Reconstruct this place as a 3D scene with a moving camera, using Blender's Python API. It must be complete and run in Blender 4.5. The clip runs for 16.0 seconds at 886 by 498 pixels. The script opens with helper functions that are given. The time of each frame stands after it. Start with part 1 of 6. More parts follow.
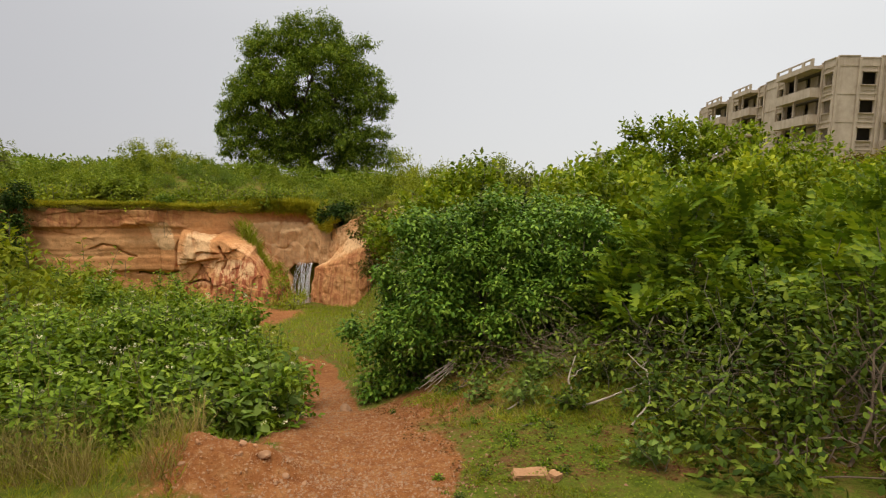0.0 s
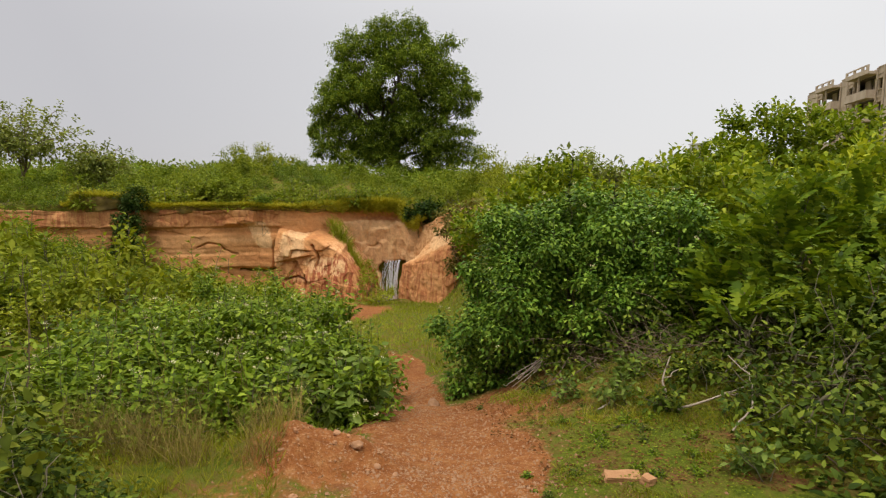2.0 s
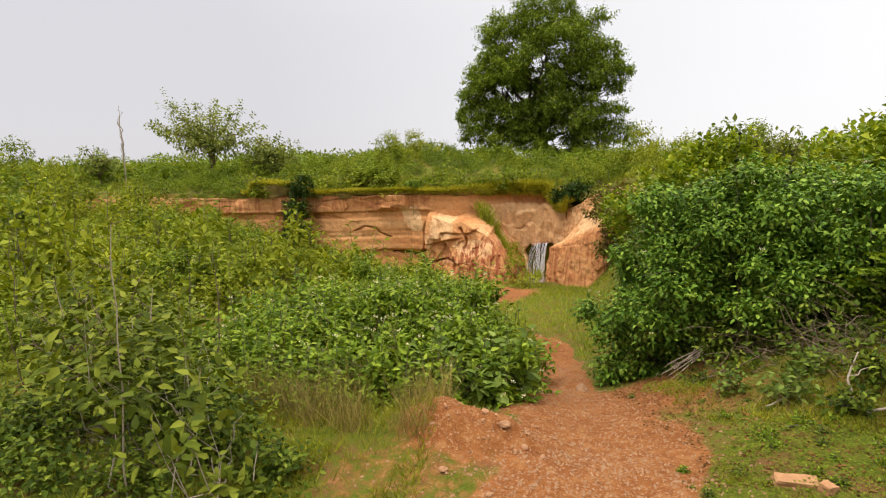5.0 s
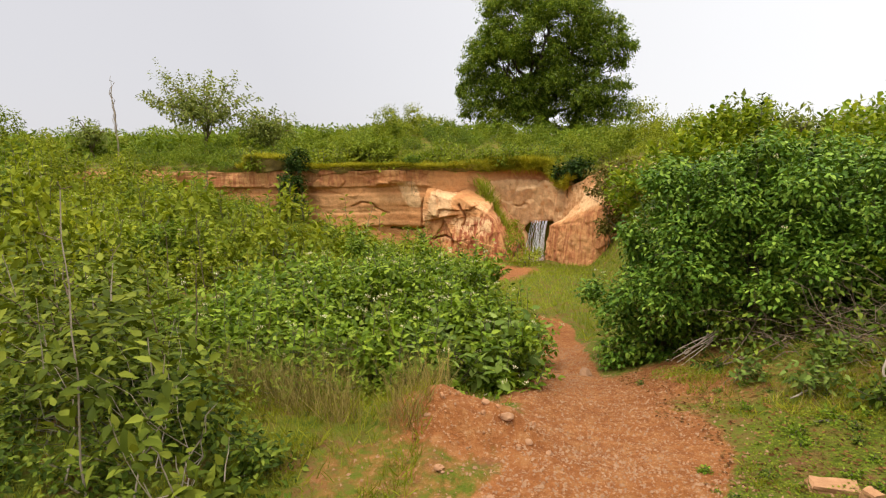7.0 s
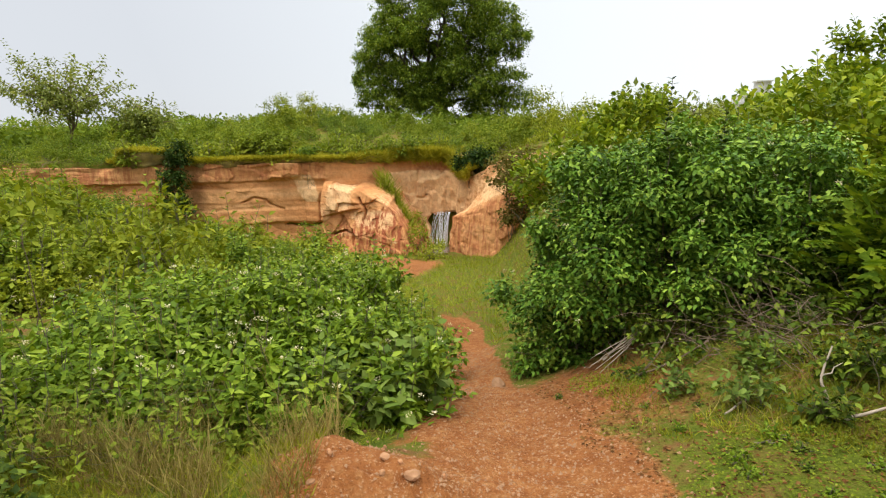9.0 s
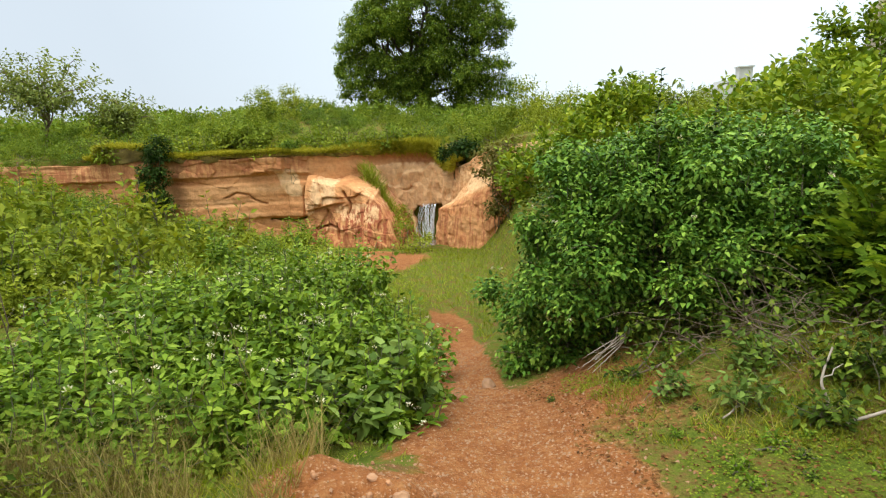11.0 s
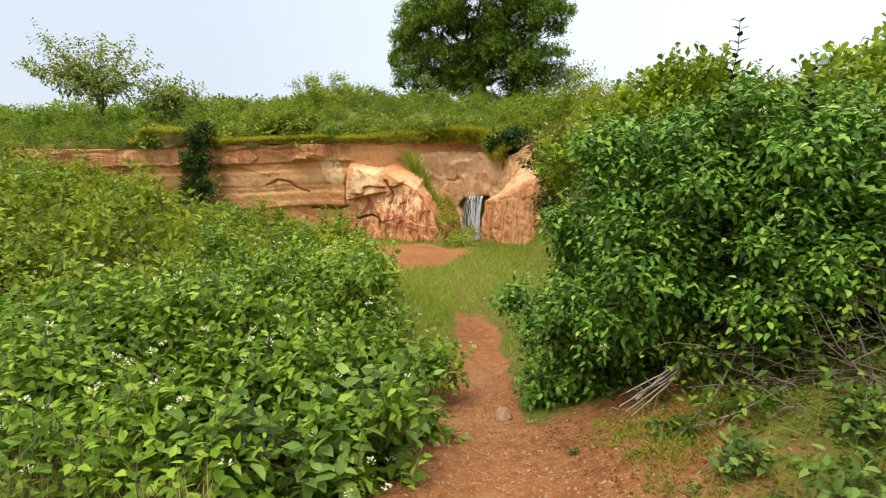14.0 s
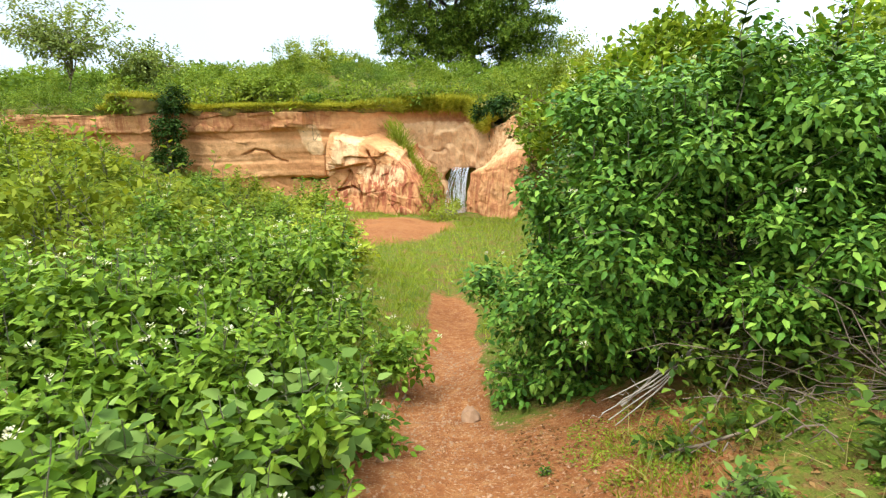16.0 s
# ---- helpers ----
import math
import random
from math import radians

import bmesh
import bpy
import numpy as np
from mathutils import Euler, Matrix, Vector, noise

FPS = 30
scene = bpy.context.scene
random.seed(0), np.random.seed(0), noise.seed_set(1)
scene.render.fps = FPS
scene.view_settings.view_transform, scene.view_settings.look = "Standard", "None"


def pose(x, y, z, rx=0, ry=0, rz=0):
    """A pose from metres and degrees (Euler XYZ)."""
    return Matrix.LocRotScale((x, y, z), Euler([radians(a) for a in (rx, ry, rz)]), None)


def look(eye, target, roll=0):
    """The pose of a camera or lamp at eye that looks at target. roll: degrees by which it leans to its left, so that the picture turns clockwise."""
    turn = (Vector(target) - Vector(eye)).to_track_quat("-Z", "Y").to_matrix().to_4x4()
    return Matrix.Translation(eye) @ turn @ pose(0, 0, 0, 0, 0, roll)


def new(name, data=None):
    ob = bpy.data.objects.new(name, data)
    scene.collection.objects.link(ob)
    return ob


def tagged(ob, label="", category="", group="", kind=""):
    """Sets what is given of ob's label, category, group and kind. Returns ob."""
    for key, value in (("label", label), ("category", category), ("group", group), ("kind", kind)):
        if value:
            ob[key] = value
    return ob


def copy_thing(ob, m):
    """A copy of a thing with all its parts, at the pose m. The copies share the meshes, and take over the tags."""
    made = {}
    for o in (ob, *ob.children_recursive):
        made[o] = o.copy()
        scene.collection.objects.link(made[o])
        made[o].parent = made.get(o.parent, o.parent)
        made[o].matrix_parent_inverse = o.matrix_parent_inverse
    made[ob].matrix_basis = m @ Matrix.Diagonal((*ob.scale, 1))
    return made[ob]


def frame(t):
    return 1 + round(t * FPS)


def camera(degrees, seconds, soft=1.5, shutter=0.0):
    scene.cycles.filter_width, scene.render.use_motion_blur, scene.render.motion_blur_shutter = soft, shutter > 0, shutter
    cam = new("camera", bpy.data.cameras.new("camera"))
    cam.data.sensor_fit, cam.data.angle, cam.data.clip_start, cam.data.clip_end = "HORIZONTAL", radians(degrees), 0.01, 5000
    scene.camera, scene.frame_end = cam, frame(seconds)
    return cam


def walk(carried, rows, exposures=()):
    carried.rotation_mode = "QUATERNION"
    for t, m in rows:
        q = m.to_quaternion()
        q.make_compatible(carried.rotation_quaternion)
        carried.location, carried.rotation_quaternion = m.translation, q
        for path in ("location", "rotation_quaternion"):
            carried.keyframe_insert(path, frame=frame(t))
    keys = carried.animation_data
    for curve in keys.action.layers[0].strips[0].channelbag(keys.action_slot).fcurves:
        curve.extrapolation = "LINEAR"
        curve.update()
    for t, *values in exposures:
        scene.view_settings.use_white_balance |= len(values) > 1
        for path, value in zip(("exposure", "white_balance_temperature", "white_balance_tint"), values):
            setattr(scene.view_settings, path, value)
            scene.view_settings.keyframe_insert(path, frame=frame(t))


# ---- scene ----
cam = camera(73.3, 16.0, soft=1.2, shutter=0.2)
PATH = [
    (0.0, pose(-0.008, 0.000, 1.500, 83.72, -1.54, 0.20)),
    (0.5, pose(-0.012, -0.002, 1.498, 83.62, -1.27, 2.35)),
    (1.0, pose(-0.013, -0.003, 1.497, 83.57, -1.06, 4.03)),
    (1.5, pose(-0.014, -0.004, 1.497, 83.42, -0.64, 6.16)),
    (2.0, pose(-0.017, -0.006, 1.498, 83.31, -0.40, 8.32)),
    (2.5, pose(-0.019, -0.009, 1.499, 82.93, 0.09, 10.75)),
    (3.0, pose(-0.020, -0.010, 1.500, 82.79, 0.20, 12.15)),
    (3.5, pose(-0.022, -0.008, 1.502, 82.67, 0.66, 14.90)),
    (4.0, pose(-0.020, -0.015, 1.504, 82.47, 1.35, 19.14)),
    (4.5, pose(-0.010, -0.015, 1.503, 82.33, 1.72, 21.85)),
    (7.0, pose(-0.135, 0.269, 1.435, 79.60, 0.76, 22.18)),
    (7.5, pose(-0.141, 0.418, 1.438, 80.52, 2.00, 20.21)),
    (8.0, pose(-0.172, 0.605, 1.403, 76.36, 1.34, 18.80)),
    (8.5, pose(-0.240, 0.745, 1.414, 78.56, 0.41, 14.06)),
    (11.0, pose(-0.290, 0.956, 1.469, 77.54, 2.00, 11.29)),
    (11.5, pose(-0.280, 1.033, 1.472, 80.55, 0.58, 10.62)),
    (12.0, pose(-0.278, 1.158, 1.442, 77.38, 0.68, 11.61)),
    (12.5, pose(-0.201, 1.397, 1.405, 79.30, 1.40, 16.98)),
    (13.0, pose(-0.151, 1.507, 1.373, 77.16, 1.52, 15.53)),
    (13.5, pose(-0.155, 1.656, 1.354, 79.28, 0.69, 16.82)),
    (14.0, pose(-0.182, 1.809, 1.325, 76.97, 1.43, 16.83)),
    (14.5, pose(-0.126, 1.925, 1.303, 77.34, 1.94, 22.31)),
    (15.0, pose(-0.107, 2.079, 1.279, 77.15, 1.78, 22.69)),
    (15.5, pose(-0.114, 2.224, 1.250, 73.53, 1.92, 19.85)),
    (16.0, pose(-0.169, 2.336, 1.228, 74.33, 0.84, 15.99)),
]
EXPOSURES = [(0.0, 0.16, 6600, 8), (3.5, 0.4, 6600, 10), (4.5, 0.55, 6600, 10), (8.0, 0.62, 6500, 8), (11.0, 0.73, 5850, 0), (12.5, 0.70, 5850, 0), (14.5, 0.83, 5850, 2), (15.3, 1.0, 5700, 0), (16.0, 1.27, 5500, -2)]
walk(cam, PATH, EXPOSURES)

# ---- light: overcast sky, weak broad sun ----
world = bpy.data.worlds.new("overcast")
scene.world = world
world.use_nodes = True
wn, wl = world.node_tree.nodes, world.node_tree.links
wn.clear()
w_out, w_bg = wn.new("ShaderNodeOutputWorld"), wn.new("ShaderNodeBackground")
sky = wn.new("ShaderNodeTexSky")
sky.sky_type = "NISHITA"
sky.sun_disc = False
sky.sun_elevation, sky.sun_rotation = radians(71), radians(225)
w_sky = wn.new("ShaderNodeVectorMath")
w_sky.operation = "SCALE"
w_sky.inputs["Scale"].default_value = 0.1
w_co = wn.new("ShaderNodeTexCoord")
w_dot = wn.new("ShaderNodeVectorMath")
w_dot.operation = "DOT_PRODUCT"
w_dot.inputs[1].default_value = (0.80, 0.45, 0.25)
w_noise = wn.new("ShaderNodeTexNoise")
w_noise.inputs["Scale"].default_value = 1.6
w_noise.inputs["Detail"].default_value = 3
w_add = wn.new("ShaderNodeMath")
w_add.operation = "MULTIPLY_ADD"
w_add.inputs[1].default_value = 0.25
w_ramp = wn.new("ShaderNodeValToRGB")
w_ramp.color_ramp.elements[0].position, w_ramp.color_ramp.elements[0].color = 0.0, (0.487, 0.482, 0.51, 1)
w_ramp.color_ramp.elements[1].position, w_ramp.color_ramp.elements[1].color = 0.9, (0.71, 0.71, 0.725, 1)
w_mix = wn.new("ShaderNodeMix")
w_mix.data_type = "RGBA"
w_mix.inputs["Factor"].default_value = 0.96
wl.new(w_co.outputs["Generated"], w_dot.inputs[0])
wl.new(w_co.outputs["Generated"], w_noise.inputs["Vector"])
wl.new(w_noise.outputs["Fac"], w_add.inputs[0])
wl.new(w_dot.outputs["Value"], w_add.inputs[2])
wl.new(w_add.outputs[0], w_ramp.inputs["Fac"])
wl.new(sky.outputs["Color"], w_sky.inputs[0])
wl.new(w_sky.outputs[0], w_mix.inputs["A"])
wl.new(w_ramp.outputs["Color"], w_mix.inputs["B"])
w_sep = wn.new("ShaderNodeSeparateXYZ")
w_zen = wn.new("ShaderNodeMapRange")
w_zen.interpolation_type = "SMOOTHSTEP"
for k_, v_ in (("From Min", 0.2), ("From Max", 0.95), ("To Min", 1.0), ("To Max", 2.6)):
    w_zen.inputs[k_].default_value = v_
wl.new(w_co.outputs["Generated"], w_sep.inputs[0])
wl.new(w_sep.outputs["Z"], w_zen.inputs["Value"])
wl.new(w_zen.outputs["Result"], w_bg.inputs["Strength"])
wl.new(w_mix.outputs["Result"], w_bg.inputs["Color"])
wl.new(w_bg.outputs[0], w_out.inputs[0])
sun = new("sun", bpy.data.lights.new("sun", "SUN"))
sun.data.energy, sun.data.angle, sun.data.color = 2.0, radians(25), (1.0, 0.96, 0.9)
sun.matrix_world = look((-12, -7, 50), (0, 5, 0))


# ---- material helpers ----
def material(name):
    m = bpy.data.materials.new(name)
    m.use_nodes = True
    nt = m.node_tree
    return m, nt.nodes, nt.links, nt.nodes["Principled BSDF"]


def ramp(nodes, stops):
    r = nodes.new("ShaderNodeValToRGB")
    e = r.color_ramp.elements
    while len(e) < len(stops):
        e.new(0.5)
    for el, (p, c) in zip(e, stops):
        el.position, el.color = p, (*c, 1)
    return r


def tex_noise(nodes, links, scale, detail=4, rough=0.6, source="Object", stretch=None):
    co = nodes.new("ShaderNodeTexCoord")
    n = nodes.new("ShaderNodeTexNoise")
    n.inputs["Scale"].default_value, n.inputs["Detail"].default_value, n.inputs["Roughness"].default_value = scale, detail, rough
    if stretch:
        mp = nodes.new("ShaderNodeMapping")
        mp.inputs["Scale"].default_value = stretch
        links.new(co.outputs[source], mp.inputs["Vector"])
        links.new(mp.outputs[0], n.inputs["Vector"])
    else:
        links.new(co.outputs[source], n.inputs["Vector"])
    return n


def mixer(nodes, links, fac, a, b, blend="MIX"):
    m = nodes.new("ShaderNodeMix")
    m.data_type, m.blend_type = "RGBA", blend
    for sock, v in (("Factor", fac), ("A", a), ("B", b)):
        if isinstance(v, (int, float)):
            m.inputs[sock].default_value = v
        elif isinstance(v, tuple):
            m.inputs[sock].default_value = (*v, 1)
        else:
            links.new(v, m.inputs[sock])
    return m.outputs["Result"]


def bumped(nodes, links, bsdf, height, strength, distance):
    b = nodes.new("ShaderNodeBump")
    b.inputs["Strength"].default_value, b.inputs["Distance"].default_value = strength, distance
    links.new(height, b.inputs["Height"])
    links.new(b.outputs[0], bsdf.inputs["Normal"])


def leaf_material(name, dark, mid, light, rough=0.5, through_light=0.3, patch=0.8, vary=1.0, sheen=0.06):
    m, n, l, b = material(name)
    g = n.new("ShaderNodeNewGeometry")
    r = ramp(n, [(0.0, dark), (0.55, mid), (1.0, light)])
    l.new(g.outputs["Random Per Island"], r.inputs["Fac"])
    patchy = tex_noise(n, l, patch, 3)
    tone = ramp(n, [(0.3, (0.74, 0.74, 0.52)), (0.7, (1.24, 1.17, 0.85))])
    l.new(patchy.outputs["Fac"], tone.inputs["Fac"])
    col = mixer(n, l, 1.0, r.outputs["Color"], tone.outputs["Color"], "MULTIPLY")
    oi = n.new("ShaderNodeObjectInfo")
    own = ramp(n, [(0.0, (0.66, 0.77, 0.82)), (0.35, (0.92, 0.95, 0.97)), (0.7, (1.08, 1.05, 1.0)), (1.0, (1.28, 1.16, 1.0))])
    l.new(oi.outputs["Random"], own.inputs["Fac"])
    col = mixer(n, l, vary, col, mixer(n, l, 1.0, col, own.outputs["Color"], "MULTIPLY"))
    l.new(col, b.inputs["Base Color"])
    b.inputs["Roughness"].default_value = rough
    b.inputs["Specular IOR Level"].default_value = sheen
    t = n.new("ShaderNodeBsdfTranslucent")
    warm = mixer(n, l, 1.0, col, (1.25, 1.2, 0.55), "MULTIPLY")
    l.new(warm, t.inputs["Color"])
    mx = n.new("ShaderNodeMixShader")
    mx.inputs[0].default_value = through_light * 0.75
    l.new(b.outputs[0], mx.inputs[1])
    l.new(t.outputs[0], mx.inputs[2])
    l.new(mx.outputs[0], n["Material Output"].inputs[0])
    return m


M_HERB = leaf_material("herb_leaf", (0.05, 0.09, 0.006), (0.135, 0.21, 0.015), (0.265, 0.34, 0.046), 0.5, 0.28, vary=0.0, sheen=0.08)
M_LANTANA = leaf_material("dense_bush_leaf", (0.036, 0.082, 0.010), (0.105, 0.20, 0.024), (0.25, 0.36, 0.06), 0.45, 0.15, vary=0.0, sheen=0.08)
M_NEAR = leaf_material("broad_leaf", (0.02, 0.038, 0.005), (0.07, 0.108, 0.012), (0.19, 0.235, 0.034), 0.5, 0.12, vary=0.0)
M_LEGGY = leaf_material("leggy_leaf", (0.045, 0.065, 0.008), (0.10, 0.13, 0.014), (0.21, 0.235, 0.035), 0.55, 0.2, vary=0.0)
M_PINNATE = leaf_material("pinnate_leaf", (0.06, 0.11, 0.010), (0.13, 0.20, 0.018), (0.25, 0.31, 0.03), 0.5, 0.42, vary=0.4)
M_CASHEW = leaf_material("rounded_leaf", (0.085, 0.14, 0.010), (0.19, 0.255, 0.02), (0.37, 0.41, 0.045), 0.45, 0.38, vary=0.3)
M_FIELD = leaf_material("field_leaf", (0.135, 0.175, 0.017), (0.245, 0.30, 0.034), (0.36, 0.405, 0.062), 0.7, 0.42, 0.35)
M_WEED = leaf_material("weed_leaf", (0.09, 0.125, 0.012), (0.17, 0.215, 0.021), (0.28, 0.315, 0.042), 0.65, 0.38, 0.35)
M_RIDGE = leaf_material("ridge_leaf", (0.105, 0.145, 0.016), (0.185, 0.235, 0.03), (0.29, 0.335, 0.055), 0.7, 0.4, 0.3)
M_DARKLEAF = leaf_material("dark_leaf", (0.018, 0.038, 0.008), (0.035, 0.065, 0.012), (0.07, 0.11, 0.022), 0.55, 0.2)
M_TREE = leaf_material("tree_leaf", (0.045, 0.085, 0.014), (0.13, 0.195, 0.026), (0.26, 0.33, 0.05), 0.5, 0.36, 0.4, vary=0.4)
M_PALETREE = leaf_material("pale_tree_leaf", (0.09, 0.12, 0.036), (0.16, 0.20, 0.062), (0.26, 0.30, 0.11), 0.6, 0.4)
M_GRASS = leaf_material("grass_blade", (0.13, 0.15, 0.013), (0.215, 0.23, 0.021), (0.31, 0.31, 0.04), 0.6, 0.35, vary=0.0)
M_MOSS = leaf_material("low_weed_leaf", (0.085, 0.12, 0.008), (0.14, 0.18, 0.014), (0.22, 0.255, 0.026), 0.6, 0.35, vary=0.0)
M_TURF = leaf_material("turf_blade", (0.24, 0.23, 0.02), (0.35, 0.33, 0.03), (0.45, 0.40, 0.06), 0.6, 0.35, 0.9, vary=0.0)
M_VERGE = leaf_material("verge_grass", (0.16, 0.20, 0.018), (0.25, 0.295, 0.03), (0.35, 0.38, 0.06), 0.6, 0.4, 0.6, vary=0.0)
M_STRAW = leaf_material("dry_grass", (0.14, 0.11, 0.04), (0.24, 0.19, 0.075), (0.36, 0.29, 0.13), 0.7, 0.2, vary=0.0)
M_PETAL = leaf_material("pale_petal", (0.52, 0.45, 0.40), (0.64, 0.60, 0.52), (0.74, 0.71, 0.62), 0.6, 0.3, vary=0.0)
M_DUSTY = leaf_material("dusty_leaf", (0.06, 0.10, 0.02), (0.13, 0.19, 0.042), (0.24, 0.31, 0.09), 0.6, 0.3, vary=0.0)
M_LITTER = leaf_material("dead_leaf", (0.07, 0.03, 0.012), (0.15, 0.065, 0.025), (0.26, 0.14, 0.06), 0.8, 0.1)
M_RUSTLEAF = leaf_material("rusty_leaf", (0.09, 0.07, 0.02), (0.13, 0.12, 0.03), (0.18, 0.15, 0.04), 0.6, 0.3)


def bark_material(name, a, c):
    m, n, l, b = material(name)
    t = tex_noise(n, l, 14, 5, 0.7, stretch=(1, 1, 0.25))
    r = ramp(n, [(0.3, a), (0.7, c)])
    l.new(t.outputs["Fac"], r.inputs["Fac"])
    l.new(r.outputs["Color"], b.inputs["Base Color"])
    b.inputs["Roughness"].default_value = 0.85
    bumped(n, l, b, t.outputs["Fac"], 0.6, 0.01)
    return m


M_STEM = bark_material("green_brown_stem", (0.07, 0.06, 0.03), (0.17, 0.14, 0.07))
M_TWIG = bark_material("dead_twig", (0.085, 0.05, 0.028), (0.21, 0.145, 0.085))
M_PALETWIG = bark_material("bleached_twig", (0.23, 0.17, 0.115), (0.42, 0.34, 0.25))
M_BARK = bark_material("tree_bark", (0.05, 0.035, 0.022), (0.13, 0.09, 0.06))


def soil_ground():
    m, n, l, b = material("soil_and_turf")
    at = n.new("ShaderNodeAttribute")
    at.attribute_name = "soil"
    big, fine, grit = tex_noise(n, l, 1.3, 5), tex_noise(n, l, 14, 6, 0.7), tex_noise(n, l, 60, 4, 0.7)
    soil = ramp(n, [(0.25, (0.185, 0.060, 0.018)), (0.5, (0.29, 0.108, 0.032)), (0.75, (0.385, 0.185, 0.068))])
    l.new(fine.outputs["Fac"], soil.inputs["Fac"])
    pale = ramp(n, [(0.55, (0, 0, 0)), (0.68, (1, 1, 1))])
    l.new(grit.outputs["Fac"], pale.inputs["Fac"])
    soil2 = mixer(n, l, pale.outputs["Color"], soil.outputs["Color"], (0.46, 0.27, 0.145))
    tone = ramp(n, [(0.35, (0.85, 0.8, 0.75)), (0.7, (1.12, 1.12, 1.1))])
    l.new(big.outputs["Fac"], tone.inputs["Fac"])
    soil3 = mixer(n, l, 1.0, soil2, tone.outputs["Color"], "MULTIPLY")
    turf = ramp(n, [(0.34, (0.07, 0.095, 0.008)), (0.46, (0.12, 0.14, 0.013)), (0.56, (0.15, 0.115, 0.022)), (0.66, (0.20, 0.085, 0.035))])
    mid = tex_noise(n, l, 5, 6, 0.75)
    l.new(mid.outputs["Fac"], turf.inputs["Fac"])
    ma = n.new("ShaderNodeMath")
    ma.operation = "MULTIPLY_ADD"
    ma.inputs[1].default_value = 0.9
    sh = n.new("ShaderNodeMath")
    sh.operation = "SUBTRACT"
    l.new(fine.outputs["Fac"], sh.inputs[0])
    sh.inputs[1].default_value = 0.5
    l.new(sh.outputs[0], ma.inputs[0])
    l.new(at.outputs["Fac"], ma.inputs[2])
    edge = ramp(n, [(0.38, (0, 0, 0)), (0.62, (1, 1, 1))])
    l.new(ma.outputs[0], edge.inputs["Fac"])
    col = mixer(n, l, edge.outputs["Color"], turf.outputs["Color"], soil3)
    l.new(col, b.inputs["Base Color"])
    b.inputs["Roughness"].default_value = 0.95
    b.inputs["Specular IOR Level"].default_value = 0.1
    hs = n.new("ShaderNodeMath")
    hs.operation = "ADD"
    l.new(fine.outputs["Fac"], hs.inputs[0])
    l.new(grit.outputs["Fac"], hs.inputs[1])
    bumped(n, l, b, hs.outputs[0], 0.9, 0.03)
    return m


def rock_face():
    m, n, l, b = material("laterite_face")
    pa, st = n.new("ShaderNodeAttribute"), n.new("ShaderNodeAttribute")
    pa.attribute_name, st.attribute_name = "pale", "stain"
    strata = tex_noise(n, l, 1.6, 6, 0.62, stretch=(0.16, 0.16, 2.6))
    rills = tex_noise(n, l, 3.0, 5, 0.65, stretch=(3.0, 3.0, 0.35))
    fine = tex_noise(n, l, 9, 6, 0.7)
    base = ramp(n, [(0.28, (0.46, 0.185, 0.07)), (0.42, (0.56, 0.255, 0.095)), (0.58, (0.60, 0.30, 0.12)), (0.75, (0.65, 0.36, 0.165))])
    l.new(strata.outputs["Fac"], base.inputs["Fac"])
    pm = n.new("ShaderNodeMath")
    pm.operation = "MULTIPLY_ADD"
    pm.inputs[1].default_value = 0.8
    sb = n.new("ShaderNodeMath")
    sb.operation = "SUBTRACT"
    sb.inputs[1].default_value = 0.5
    l.new(fine.outputs["Fac"], sb.inputs[0])
    l.new(sb.outputs[0], pm.inputs[0])
    l.new(pa.outputs["Fac"], pm.inputs[2])
    pr = ramp(n, [(0.35, (0, 0, 0)), (0.6, (1, 1, 1))])
    l.new(pm.outputs[0], pr.inputs["Fac"])
    c1 = mixer(n, l, pr.outputs["Color"], base.outputs["Color"], (0.73, 0.45, 0.22))
    sm = n.new("ShaderNodeMath")
    sm.operation = "MULTIPLY"
    rr = ramp(n, [(0.46, (0, 0, 0)), (0.56, (1, 1, 1))])
    l.new(rills.outputs["Fac"], rr.inputs["Fac"])
    l.new(rr.outputs["Color"], sm.inputs[0])
    l.new(st.outputs["Fac"], sm.inputs[1])
    c2 = mixer(n, l, sm.outputs[0], c1, (0.36, 0.11, 0.05))
    tone = ramp(n, [(0.3, (0.78, 0.76, 0.74)), (0.7, (1.12, 1.12, 1.12))])
    l.new(fine.outputs["Fac"], tone.inputs["Fac"])
    l.new(mixer(n, l, 1.0, c2, tone.outputs["Color"], "MULTIPLY"), b.inputs["Base Color"])
    b.inputs["Roughness"].default_value = 0.9
    b.inputs["Specular IOR Level"].default_value = 0.1
    hs = n.new("ShaderNodeMath")
    hs.operation = "ADD"
    l.new(fine.outputs["Fac"], hs.inputs[0])
    l.new(strata.outputs["Fac"], hs.inputs[1])
    bumped(n, l, b, hs.outputs[0], 0.45, 0.05)
    return m


def speckled(name, a, c, scale=20, rough=0.9, bump=0.5):
    m, n, l, b = material(name)
    t, o = tex_noise(n, l, scale, 6, 0.65), n.new("ShaderNodeObjectInfo")
    r = ramp(n, [(0.3, a), (0.7, c)])
    l.new(t.outputs["Fac"], r.inputs["Fac"])
    v = ramp(n, [(0.0, (0.75, 0.75, 0.75)), (1.0, (1.15, 1.12, 1.1))])
    l.new(o.outputs["Random"], v.inputs["Fac"])
    l.new(mixer(n, l, 1.0, r.outputs["Color"], v.outputs["Color"], "MULTIPLY"), b.inputs["Base Color"])
    b.inputs["Roughness"].default_value = rough
    bumped(n, l, b, t.outputs["Fac"], bump, 0.01)
    return m


